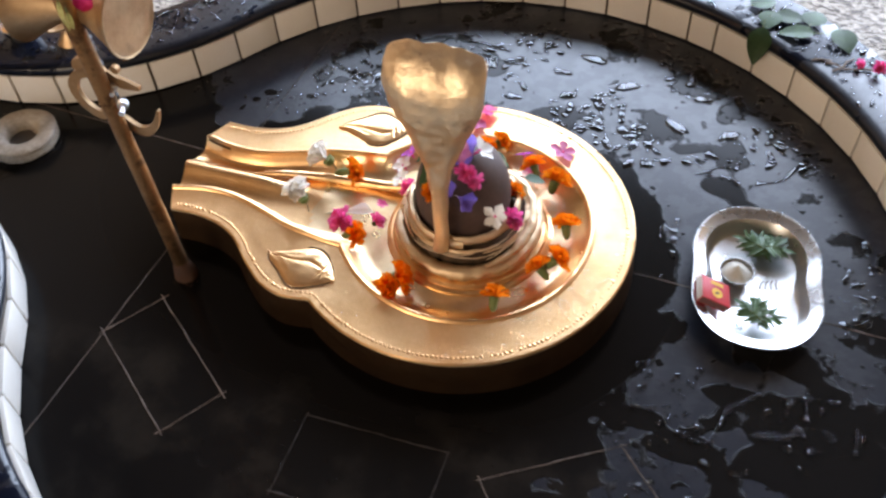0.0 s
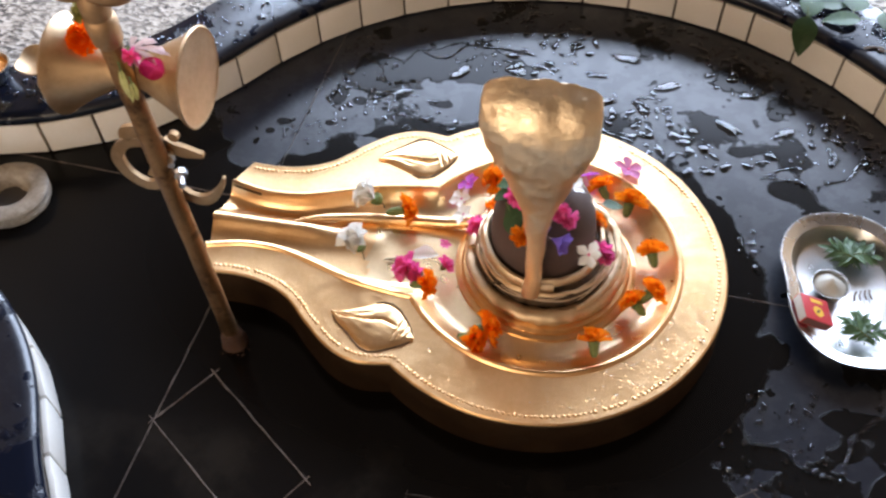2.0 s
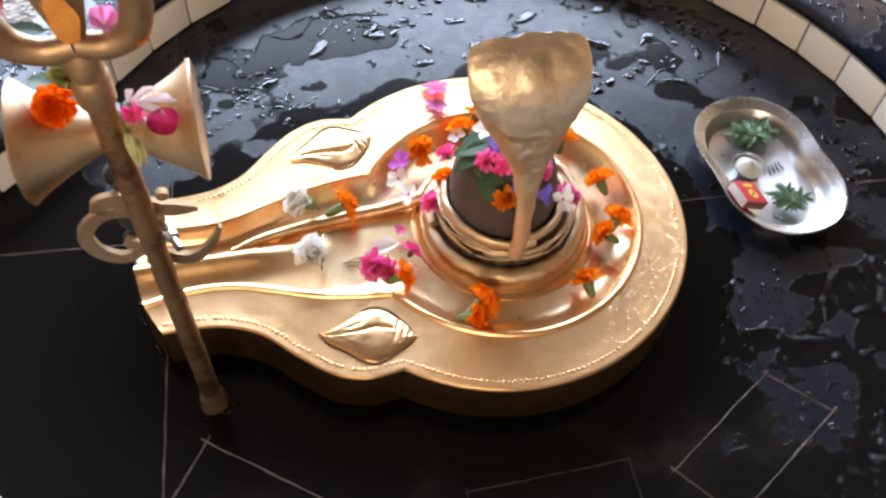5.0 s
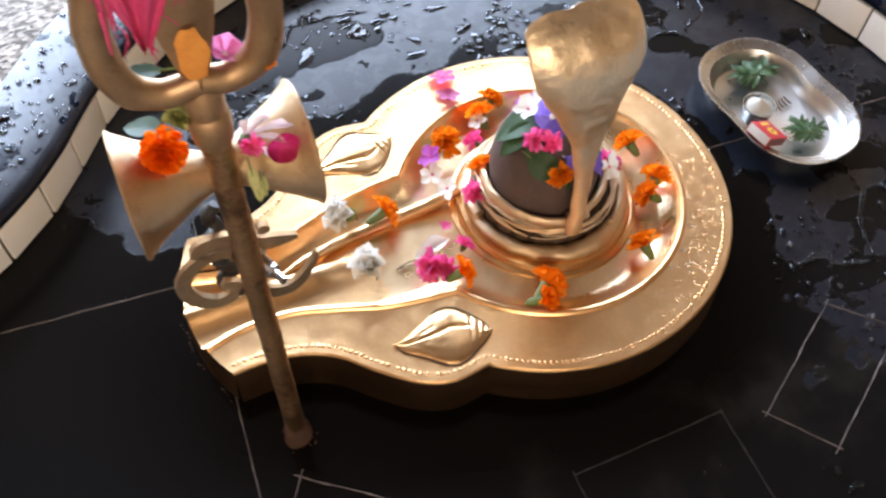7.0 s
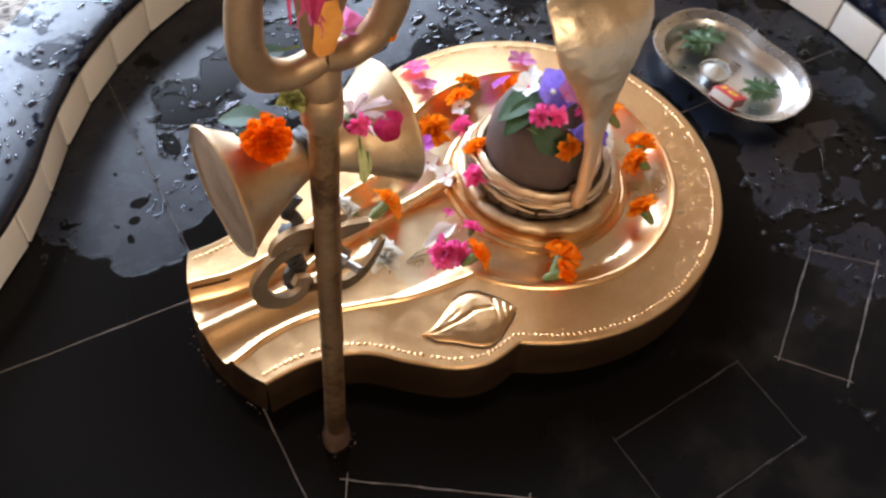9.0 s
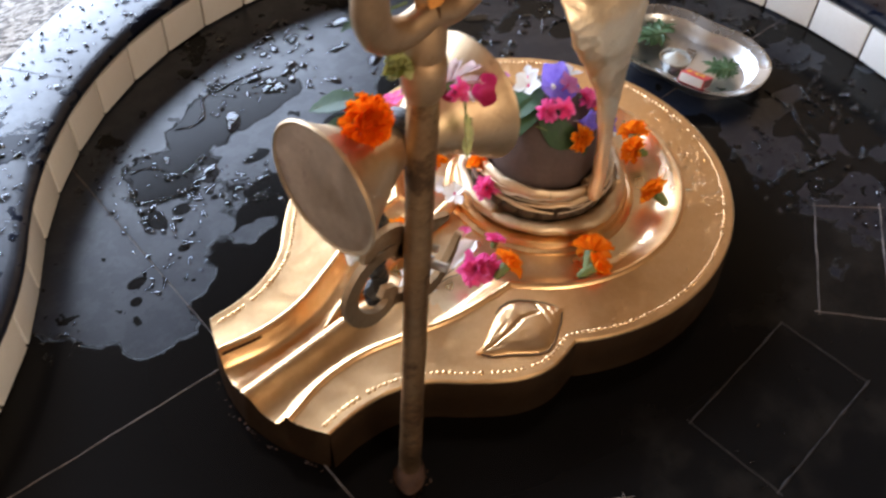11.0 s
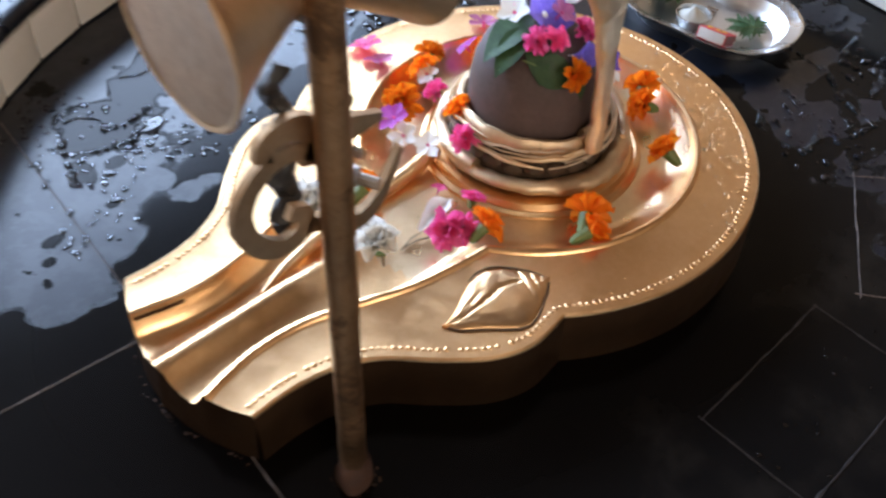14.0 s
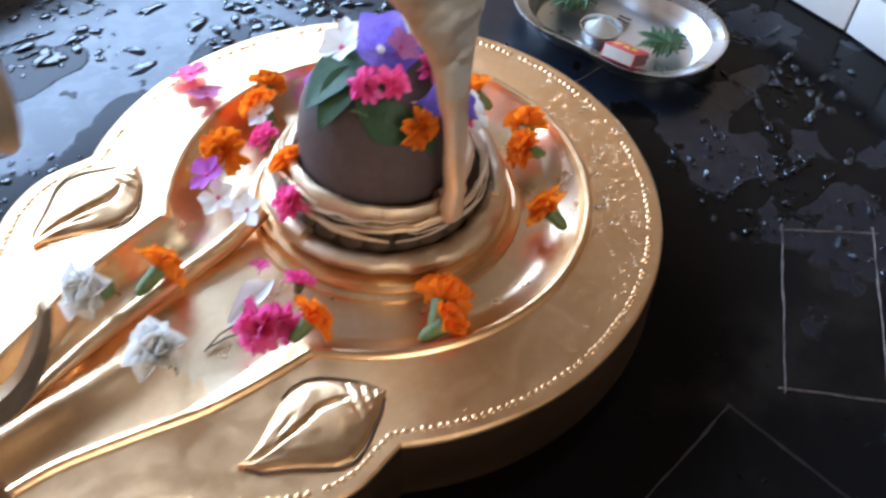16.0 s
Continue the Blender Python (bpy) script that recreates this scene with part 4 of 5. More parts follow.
def whorl(bm, n, tilt, length, width, start=0.0, z=0.0, r=0.0, jitter=8, **kw):
    for i in range(n):
        a = start + 360 * i / n + random.uniform(-jitter, jitter)
        petal(bm, pose(0, 0, z, 0, 0, a) @ pose(r, 0, 0, 0, -tilt + random.uniform(-jitter, jitter), 0), length * random.uniform(0.85, 1.1), width * random.uniform(0.85, 1.1), **kw)


def leaf_bm(length, width, bend=0.15, fold=0.12, m=None):
    bm = bmesh.new()
    rows = []
    for i in range(11):
        u = i / 10
        w = width * 0.5 * math.sin(math.pi * u ** 0.8) ** 0.85 + 0.0002
        rows.append([Vector((u * length, v * w, -bend * length * u * u + fold * abs(v) * w + 0.0006 * math.sin(u * 30) * abs(v))) for v in (-1, -0.6, -0.06, 0.06, 0.6, 1)])
    strip(bm, rows)
    low = [[Vector((p.x, p.y, p.z - 0.0006)) for p in r] for r in rows]
    strip(bm, low)
    if m is not None:
        bmesh.ops.transform(bm, matrix=m, verts=bm.verts)
    return bm


def calyx(parent, length=0.02, r=0.006, stem=0.0):
    cup_part = part("calyx", lathe([(0.0, -length), (r * 0.45, -length), (r * 0.9, -length * 0.7), (r, -length * 0.35), (r * 1.15, 0.0), (0, 0.001)], 10), M_CALYX, parent, "green calyx")
    if stem:
        part("stem", tube([(0, 0, -length), (0.002, 0.001, -length - stem * 0.5), (0.005, 0.001, -length - stem)], [0.0011, 0.0009], 6), M_TWIG, cup_part)


def marigold(m, size=0.026, kind="marigold_flower", label="small ragged orange marigold with green calyx", mat=None, cal=0.02, petals=(13, 12, 10, 7), stem=0.0, category="flower", group="offered flowers"):
    ob = thing(kind, m, label, category, group)
    bm = bmesh.new()
    for k, n in enumerate(petals):
        whorl(bm, n, 4 + 21 * k, size * (0.95 - 0.13 * k), size * 0.46, start=k * 17, z=size * 0.07 * k, r=size * 0.05, jitter=16, curl=0.18, cup=0.5, tip=1.45, ruffle=0.13, nu=3)
    part("petals", bm, mat or M_ORANGE, ob)
    calyx(ob, cal, size * 0.27, stem)
    return ob


def full_marigold(m, size, label):
    """A dense double marigold: rows of short ruffled petals over a half ball."""
    ob = thing("marigold_flower", m, label, "flower", "offered flowers")
    bm = bmesh.new()
    for k, n in enumerate((16, 17, 16, 14, 11, 8, 5)):
        lat = radians(-14 + 16 * k)
        whorl(bm, n, -14 + 15 * k, size * (0.50 - 0.02 * k), size * 0.42, start=k * 11, z=size * 0.55 * math.sin(lat), r=size * 0.55 * math.cos(lat), jitter=13, curl=0.35, cup=0.5, tip=1.6, ruffle=0.16, nu=3)
    part("petals", bm, M_DEEPORANGE, ob)
    part("heart", lathe([(0.0, -size * 0.2), (size * 0.5, -size * 0.1), (size * 0.55, size * 0.2), (size * 0.3, size * 0.48), (0.0, size * 0.55)], 12), M_DEEPORANGE, ob)
    calyx(ob, 0.012, size * 0.3)
    return ob


def simple_flower(m, size, mat, n=5, tilt=12, kind="periwinkle_flower", label="pink five-petalled periwinkle lying loose", eye=M_PINK, curl=-0.05, width=0.85, category="flower"):
    ob = thing(kind, m, label, category, "offered flowers")
    bm = bmesh.new()
    whorl(bm, n, tilt, size, size * width, jitter=7, curl=curl, cup=0.15, tip=0.85, r=size * 0.08)
    part("petals", bm, mat, ob)
    part("eye", lathe([(0.0, 0.002), (size * 0.09, 0.0016), (size * 0.12, -0.001), (size * 0.06, -0.010), (0.0, -0.011)], 8), eye, ob)
    return ob


def morning_glory(m, size, label, close=0.28):
    """A funnel of five fused petals with a ruffled limb and a pale throat."""
    ob = thing("morning_glory", m, label, "flower", "offered flowers")

    def funnel(u0, u1, n):
        bm = bmesh.new()
        rows = []
        for i in range(n + 1):
            u = u0 + (u1 - u0) * i / n
            row = []
            for j in range(40):
                a = 2 * math.pi * j / 40
                lobe = 1 + 0.10 * math.cos(5 * a) * u
                r = size * (0.015 + 0.985 * u ** (1.0 + close * 0.5)) * lobe * (1 - 0.35 * max(0.0, close - 0.45))
                z = size * (close * 1.2 * u ** 0.6 + 0.07 * u * u * math.sin(5 * a + 1) + 0.03 * u * math.sin(10 * a)) - size * 0.3 * (1 - u)
                row.append(Vector((r * math.cos(a), r * math.sin(a), z)))
            rows.append(row)
        strip(bm, rows, close_v=True)
        return bm
    part("limb", funnel(0.14, 1.0, 10), M_BLUE, ob)
    part("throat", funnel(0.0, 0.14, 4), M_WHITE, ob, "white throat")
    return ob


def rose(m, size, mat=None, label="white rose bud with green calyx", kind="rose_flower", stem=0.02):
    ob = thing(kind, m, label, "flower", "offered flowers")
    bm = bmesh.new()
    for k, n in enumerate((8, 7, 6, 5)):
        whorl(bm, n, 14 + 19 * k, size * (1.0 - 0.11 * k), size * 0.70, start=25 * k, z=0.001 * k, jitter=12, curl=0.40, cup=0.7, tip=1.0, ruffle=0.05)
    part("petals", bm, mat or M_WHITE, ob)
    calyx(ob, 0.012, size * 0.3, stem)
    return ob


def leaf(m, length, width, label="glossy dark green leaf", group="offered leaves", mat=None, bend=0.15):
    ob = thing("leaf", m, label, "leaf", group)
    blade = part("blade", leaf_bm(length, width, bend), mat or M_GREEN, ob)
    part("midrib", tube([(-length * 0.25, 0, 0.001), (0.0, 0, 0.0003), (length * 0.9, 0, -bend * length * 0.8 + 0.0003)], [0.0009, 0.0008, 0.0003], 5), M_CALYX, blade, "pale midrib")
    return ob


def lie(x, y, z, yaw=0, tip=70):
    """A flower lying on its side, its head towards yaw."""
    return pose(x, y, z, 0, 0, yaw) @ pose(0, 0, 0, 0, tip, 0)


# marigolds round the bowl
marigold(lie(-0.054, -0.136, 0.072, 30, 72), 0.0285, cal=0.026)
marigold(lie(-0.066, -0.150, 0.068, -20, 66), 0.0235, cal=0.022)
marigold(lie(0.088, -0.130, 0.071, 100, 60), 0.0239)
marigold(lie(0.136, -0.062, 0.070, 150, 60), 0.0228)
marigold(lie(0.154, -0.044, 0.074, 40, 60), 0.0245)
marigold(lie(0.153, 0.022, 0.074, 110, 60), 0.0239)
marigold(lie(0.117, 0.104, 0.076, 80, 55), 0.0262)
marigold(lie(0.076, 0.132, 0.072, 130, 60), 0.0217)
marigold(lie(-0.012, 0.148, 0.070, 100, 50), 0.0251)
marigold(lie(0.012, 0.168, 0.072, 30, 60), 0.0205)
marigold(lie(-0.074, 0.119, 0.076, 200, 60), 0.0251)
marigold(lie(-0.062, 0.040, 0.104, 120, 40), 0.0194, cal=0.012)
marigold(lie(-0.144, -0.079, 0.072, 0, 65), 0.0217)
marigold(lie(-0.197, 0.044, 0.070, 10, 75), 0.0239, cal=0.026)
marigold(lie(0.070, 0.033, 0.112, 60, 30), 0.0182, cal=0.010)
# pink heads and periwinkles
for p, s in (((-0.170, -0.057, 0.069, 190, 45), 0.024), ((-0.155, -0.060, 0.066, 240, 55), 0.020), ((-0.122, -0.041, 0.066, 20, 40), 0.015), ((-0.084, 0.010, 0.096, 200, 40), 0.018), ((-0.047, 0.094, 0.088, 150, 40), 0.017), ((0.088, -0.028, 0.118, 330, 40), 0.014), ((0.082, -0.018, 0.112, 300, 40), 0.018)):
    marigold(lie(*p), s, "pink_flower", "magenta frilled flower head lying on brass", M_PINK, cal=0.008, petals=(10, 9, 7))
rose(lie(-0.242, 0.056, 0.073, 190, 45), 0.029, stem=0.012)
rose(lie(-0.243, -0.036, 0.080, 200, 18), 0.028, label="white rose bud on a short stem", stem=0.02)
simple_flower(lie(-0.112, 0.092, 0.088, 160, 35), 0.019, M_PURPLE, label="violet periwinkle lying on the brass")
simple_flower(lie(-0.118, 0.070, 0.080, 200, 25), 0.017, M_WHITE, label="white periwinkle lying on the brass")
simple_flower(lie(-0.110, 0.040, 0.082, 180, 30), 0.016, M_WHITE, label="white periwinkle lying on the brass")
simple_flower(lie(-0.023, 0.136, 0.078, 180, 30), 0.014, M_WHITE, label="white periwinkle in the bowl")
simple_flower(lie(0.055, 0.150, 0.074, 120, 40), 0.016, M_PURPLE, label="violet periwinkle in the bowl")
simple_flower(pose(0.066, -0.050, 0.146, 55, 10, 20), 0.018, M_WHITE, label="white periwinkle against the lingam")
simple_flower(lie(-0.031, 0.236, 0.070, 90, 20), 0.021, M_PINK, label="crimson periwinkle on the brass rim")
simple_flower(lie(-0.038, 0.200, 0.070, 60, 15), 0.020, M_VINCA, label="pink periwinkle on the brass rim")
simple_flower(lie(0.112, 0.176, 0.070, 30, 12), 0.021, M_VINCA, label="pale pink periwinkle on the brass rim")
simple_flower(lie(-0.129, 0.001, 0.060, 10, 20), 0.009, M_PINK, label="tiny crimson flower in the channel")
petal_thing = thing("loose_petal", lie(-0.158, -0.024, 0.054, 184, 6), "broad white petal lying in the brass channel", "petal", "offered flowers")
bm = bmesh.new()
petal(bm, pose(0.024, 0, 0, 0, 0, 180), 0.050, 0.024, 0.14, 0.35, 0.8, 8, 3)
part("petal_blade", bm, M_WHITE, petal_thing)
for x, y, yaw in ((-0.192, -0.028, 8), (-0.190, -0.034, -14)):
    stalk = thing("dry_stalk", pose(x, y, 0.046, 0, 0, yaw), "thin dry stalk lying in the brass channel", "stalk", "offered flowers")
    part("stick", tube([(-0.018, 0, 0.001), (0, 0.002, 0.0022), (0.016, 0, 0.0012)], [0.0009, 0.0007], 6), M_TWIG, stalk)
# the heap on top of the lingam
morning_glory(pose(0.000, -0.010, 0.224, 36, -16, 30), 0.027, "blue violet morning glory with white throat", 0.14)
morning_glory(pose(-0.004, -0.050, 0.196, 70, -10, 20), 0.017, "half closed blue violet morning glory", 0.9)
morning_glory(pose(0.016, -0.062, 0.184, 80, 20, 60), 0.018, "half closed blue violet morning glory", 1.0)
simple_flower(pose(-0.022, 0.014, 0.220, -6, -25, 10), 0.017, M_WHITE, 5, 24, label="white periwinkle on the lingam")
simple_flower(pose(-0.008, 0.026, 0.218, -25, -10, 40), 0.015, M_WHITE, 5, 24, label="white periwinkle on the lingam")
simple_flower(pose(0.030, -0.002, 0.218, 34, 36, 70), 0.020, M_WHITE, 5, 30, label="creased white periwinkle on the lingam")
simple_flower(pose(0.008, -0.020, 0.224, 30, 14, 10), 0.016, M_VINCA, 5, 20, label="pink periwinkle on the lingam")
for x, y, z, rx, ry, sz in ((-0.031, -0.024, 0.210, 30, -35, 0.016), (-0.016, -0.036, 0.212, 40, -15, 0.015), (0.020, -0.038, 0.209, 45, 15, 0.015), (0.034, -0.042, 0.200, 50, 30, 0.015)):
    marigold(pose(x, y, z, rx, ry, 0), sz, "pink_flower", "magenta frilled flower head on the lingam", M_PINK, cal=0.006, petals=(10, 9, 7))
marigold(pose(-0.016, -0.064, 0.188, 70, -15, 0), 0.018, cal=0.012)


def on_dome(az, el, spin):
    """A place on the lingam's round top, its x axis down the slope, turned by spin."""
    ca, sa, ce, se = math.cos(radians(az)), math.sin(radians(az)), math.cos(radians(el)), math.sin(radians(el))
    n = Vector((ce * ca, ce * sa, se))
    down, side = Vector((se * ca, se * sa, -ce)), Vector((-sa, ca, 0))
    x = down * math.cos(radians(spin)) + side * math.sin(radians(spin))
    y = n.cross(x)
    m = Matrix((x, y, n)).transposed().to_4x4()
    m.translation = Vector((0.004 + 0.0735 * ce * ca, 0.0735 * ce * sa, 0.138 + 0.079 * se))
    return m


for az, el, spin, L, W, words in ((166, 80, 2, 0.060, 0.040, "broad green leaf draped over the lingam"), (190, 70, -8, 0.054, 0.030, "folded green leaf draped over the lingam"), (214, 66, 14, 0.046, 0.025, "folded green leaf draped over the lingam"), (216, 43, 78, 0.046, 0.034, "rounded green leaf lying across the lingam"), (263, 36, 4, 0.032, 0.012, "narrow green leaf on the lingam")):
    leaf(on_dome(az, el, spin), L, W, words, bend=0.42)
leaf(pose(0.044, 0.034, 0.180, 0, 50, 30), 0.038, 0.026, "broad green leaf behind the lingam")
leaf(pose(0.078, 0.066, 0.112, 0, 15, 20), 0.034, 0.018, "green leaf lying in the bowl")
# on the drum and trident
full_marigold(pose(-0.4305, -0.168, 0.521, 44, -18, 0), 0.0165, "large full orange marigold wedged on the drum")
leaf(pose(-0.432, -0.160, 0.520, 0, 20, 170), 0.030, 0.020, "green leaf wedged on the drum")
leaf(pose(-0.428, -0.158, 0.532, 0, 8, 140), 0.032, 0.020, "green leaf wedged on the drum")


def rose_petal(m, length, width, label):
    """One loose round petal, cupped, with a waved turned edge."""
    ob = thing("rose_petal", m, label, "petal", "offered flowers")
    bm = bmesh.new()
    rows = [[Vector((k * length / 2 * math.cos(a) * (1 + 0.06 * math.sin(3 * a)), k * width / 2 * math.sin(a), 0.34 * length * k ** 2.2 + 0.08 * length * k ** 3 * math.sin(4 * a + 1))) for a in (j * math.pi / 14 for j in range(28))] for k in (0.06, 0.25, 0.45, 0.65, 0.82, 0.94, 1.0)]
    bm.faces.new(strip(bm, rows, close_v=True)[0])
    part("petal_blade", bm, M_CRIMSON, ob)
    return ob


rose_petal(pose(-0.3540, -0.190, 0.516, 58, -6, 12), 0.024, 0.021, "fresh crimson rose petal stuck to the drum")
rose_petal(pose(-0.379, -0.182, 0.520, 50, 20, 40), 0.017, 0.014, "curled crimson rose petal wedged behind the trident pole")
blossom = thing("withered_flower", pose(-0.376, -0.184, 0.530), "withered blush white flower draped over the drum", "flower", "offered flowers")
bm = bmesh.new()
for yaw, dip, L, W in ((4, 22, 0.036, 0.008), (-18, 30, 0.028, 0.007), (26, 10, 0.024, 0.008), (-50, 50, 0.022, 0.006), (70, -10, 0.012, 0.007)):
    petal(bm, pose(0, 0, 0, 0, 0, yaw) @ pose(0, 0, 0, 0, dip, 0), L, W, 0.22, 0.5, 0.9, 6, 2, 0.05)
part("petals", bm, M_BLUSH, blossom)
calyx(blossom, 0.010, 0.004)
marigold(pose(-0.374, -0.190, 0.526, 50, 10, 0), 0.010, "pink_flower", "small magenta flower wedged on the drum", M_PINK, cal=0.005, petals=(8, 6))
for x, z, L, yaw, dip in ((-0.380, 0.522, 0.030, 280, 74), (-0.374, 0.508, 0.022, 300, 78), (-0.377, 0.500, 0.016, 250, 70)):
    leaf(pose(x, -0.204, z, 0, dip, yaw), L, 0.0065, "narrow pale green bud hanging on the drum", mat=M_YELLOW)
simple_flower(pose(-0.376, -0.176, 0.600, 20, 10, 0), 0.014, M_VINCA, 5, 30, "morning_glory", "pale violet flower behind the trident", M_WHITE, 0.1, 1.0)
marigold(pose(-0.357, -0.186, 0.600, 0, 40, 0), 0.013, cal=0.010, label="small orange marigold behind the trident")
leaf(pose(-0.415, -0.176, 0.600, 0, -5, 170), 0.034, 0.014, "green leaf behind the trident")
rose(pose(-0.414, -0.176, 0.556, 30, -10, 0), 0.013, M_YELLOW, "withered cream flower on the trident", stem=0.0)

cloth = thing("cloth", pose(-0.420, -0.231, 0.716), "crimson cloth with ragged fringe tied to the trident", "cloth")
bm = bmesh.new()
rows = []
for i in range(33):
    u = i / 32
    z = 0.12 - 0.172 * u
    half = 0.038 * min(1.0, (z + 0.057) / 0.100)
    row = []
    for j in range(21):
        v = -1 + j / 10
        edge = 0.0022 * noise.noise(Vector((z * 160, 3.0 * (v > 0), 1))) * abs(v)
        row.append(Vector((0.012 - 0.0145 * u + v * half + edge, 0.007 * math.sin(v * 6.5 + u * 3) * (1 - 0.5 * u) + 0.003 * math.sin(u * 8), z + 0.004 * math.sin(v * 5) * u)))
    rows.append(row)
strip(bm, rows)
part("drape", bm, M_CLOTH, cloth)
bm = bmesh.new()
for k in range(34):
    u = random.uniform(0.2, 1.0)
    z = 0.12 - 0.172 * u
    side = -1 if k % 3 else 1
    a = Vector((0.012 - 0.0145 * u + side * 0.038 * min(1.0, (z + 0.057) / 0.100), 0.0, z))
    tube([a, a + Vector((side * random.uniform(-0.001, 0.003), random.uniform(-0.003, 0.002), -0.004)), a + Vector((side * random.uniform(-0.003, 0.006), random.uniform(-0.004, 0.003), -random.uniform(0.004, 0.016)))], [0.0006, 0.0003], 4, bm=bm)
for k in range(18):
    a = Vector((-0.022 + random.uniform(-0.008, 0.012), random.uniform(-0.006, 0.004), 0.020 + random.uniform(-0.012, 0.030)))
    sway = random.uniform(-0.006, 0.010)
    drop = random.uniform(0.024, 0.058)
    tube([a, a + Vector((sway * 0.3, random.uniform(-0.003, 0.003), -drop * 0.5)), a + Vector((sway, random.uniform(-0.004, 0.004), -drop))], [0.0022, 0.0017, 0.0006], 5, bm=bm)
tagged(part("fringe", bm, M_CLOTH, cloth), kind="stuff")

# ---- drain ----
drain = thing("drain_pipe", pose(-0.815, 0.016, 0.0), "stained white plastic drain pipe end, in the channel", "drain")
part("rim", lathe([(0.054, 0.0), (0.059, 0.004), (0.0595, 0.009), (0.055, 0.012), (0.054, 0.016), (0.060, 0.018), (0.0605, 0.023), (0.058, 0.0255), (0.042, 0.0265), (0.034, 0.0255), (0.029, 0.021), (0.026, 0.006), (0.0, 0.005)], 56, None, (40, 0.0015)), M_PVC, drain)
# Dark disc paints the shade down the pipe.
part("pipe_mouth", lathe([(0.0265, 0.0062), (0.02, 0.0065), (0.0, 0.0065)], 32), M_HOLE, drain, "dark disc painted for the shaded pipe mouth")

# ---- steel tray and what lies in it ----
TRAY = pose(0.432, 0.047, 0.0, 0, 0, 6)
tray = thing("steel_tray", TRAY, "shiny stainless steel oval offering tray with waisted sides", "tray")


def tray_outline(scale, z, n=96):
    out = []
    for i in range(n):
        a = 2 * math.pi * i / n
        c, s = math.cos(a), math.sin(a)
        x = 0.098 * math.copysign(abs(c) ** 0.82, c) * (1 - 0.085 * math.exp(-(s / 0.30) ** 2))
        y = 0.131 * math.copysign(abs(s) ** 0.90, s)
        d = (1 - scale) * 0.1
        L = math.hypot(x, y)
        out.append(Vector((x * (1 - d / L), y * (1 - d / L), z)))
    return out


bm = bmesh.new()
secs = [(0.66, 0.0005), (0.685, 0.0015), (0.75, 0.012), (0.795, 0.0215), (0.81, 0.0235), (0.86, 0.0250), (0.94, 0.0285), (0.98, 0.0305), (0.996, 0.0305), (1.0, 0.0290), (0.99, 0.0275)]
rings = [tray_outline(s, z + 0.001) for s, z in secs]
vs = strip(bm, [list(r) for r in zip(*rings[:5])], close_u=True)
bm.faces.new([v[0] for v in vs])
lip = bmesh.new()
strip(lip, [list(r) for r in zip(*rings[4:])], close_u=True)
part("rim", lip, M_STEEL, tray, angle=50)
under = [tray_outline(s, z) for s, z in [(0.66, -0.0005), (0.69, -0.0002), (0.76, 0.011), (0.82, 0.0222), (0.985, 0.0272)]]
vs = strip(bm, [list(r) for r in zip(*under)], close_u=True)
bm.faces.new([v[0] for v in vs])
part("pan", bm, M_PAN, tray, angle=50)


match = thing("matchbox", pose(0.377, -0.004, 0.028, -1, 27, 9), "red matchbox with yellow printed label, lying in tray", "matchbox")
sleeve = part("sleeve", box(0.0465, 0.0400, 0.0150, 0.0006), M_RED, match)
for side in (-1, 1):
    part("striker", box(0.045, 0.0006, 0.0120, 0, pose(0, side * 0.0202, 0)), M_STRIKE, sleeve, "brown striking strip")
part("drawer", box(0.0478, 0.0372, 0.0132, 0.0004), M_CARD, match, "pale card drawer")
part("label_emblem", lathe([(0.0, 0.0), (0.0085, 0.0), (0.0085, 0.0005), (0.0060, 0.0005), (0.0060, 0.0001), (0.0, 0.0001)], 20, pose(0.001, -0.004, 0.0076)), M_GOLD, sleeve)
part("label_bar", box(0.020, 0.0055, 0.0006, 0, pose(0.002, 0.0125, 0.0077)), M_GOLD, sleeve)
part("label_dash", box(0.007, 0.003, 0.0006, 0, pose(0.001, -0.004, 0.0079, 0, 0, 40)), M_STRIKE, sleeve)

cup = thing("small_cup", pose(0.405, 0.051, 0.0015), "tiny steel cup filled with white paste, in tray", "cup")
part("bowl", lathe([(0.0, 0.0), (0.014, 0.0), (0.0215, 0.009), (0.0245, 0.021), (0.0255, 0.0225), (0.0240, 0.0225), (0.0205, 0.010), (0.013, 0.002), (0.0, 0.002)], 40), M_STEEL, cup)
part("paste", lathe([(0.0225, 0.0165), (0.019, 0.019), (0.012, 0.0235), (0.005, 0.029), (0.0015, 0.0335), (0.0, 0.034)], 28, None, (90, 0.002)), M_PASTE, cup, "white paste heaped to a point")


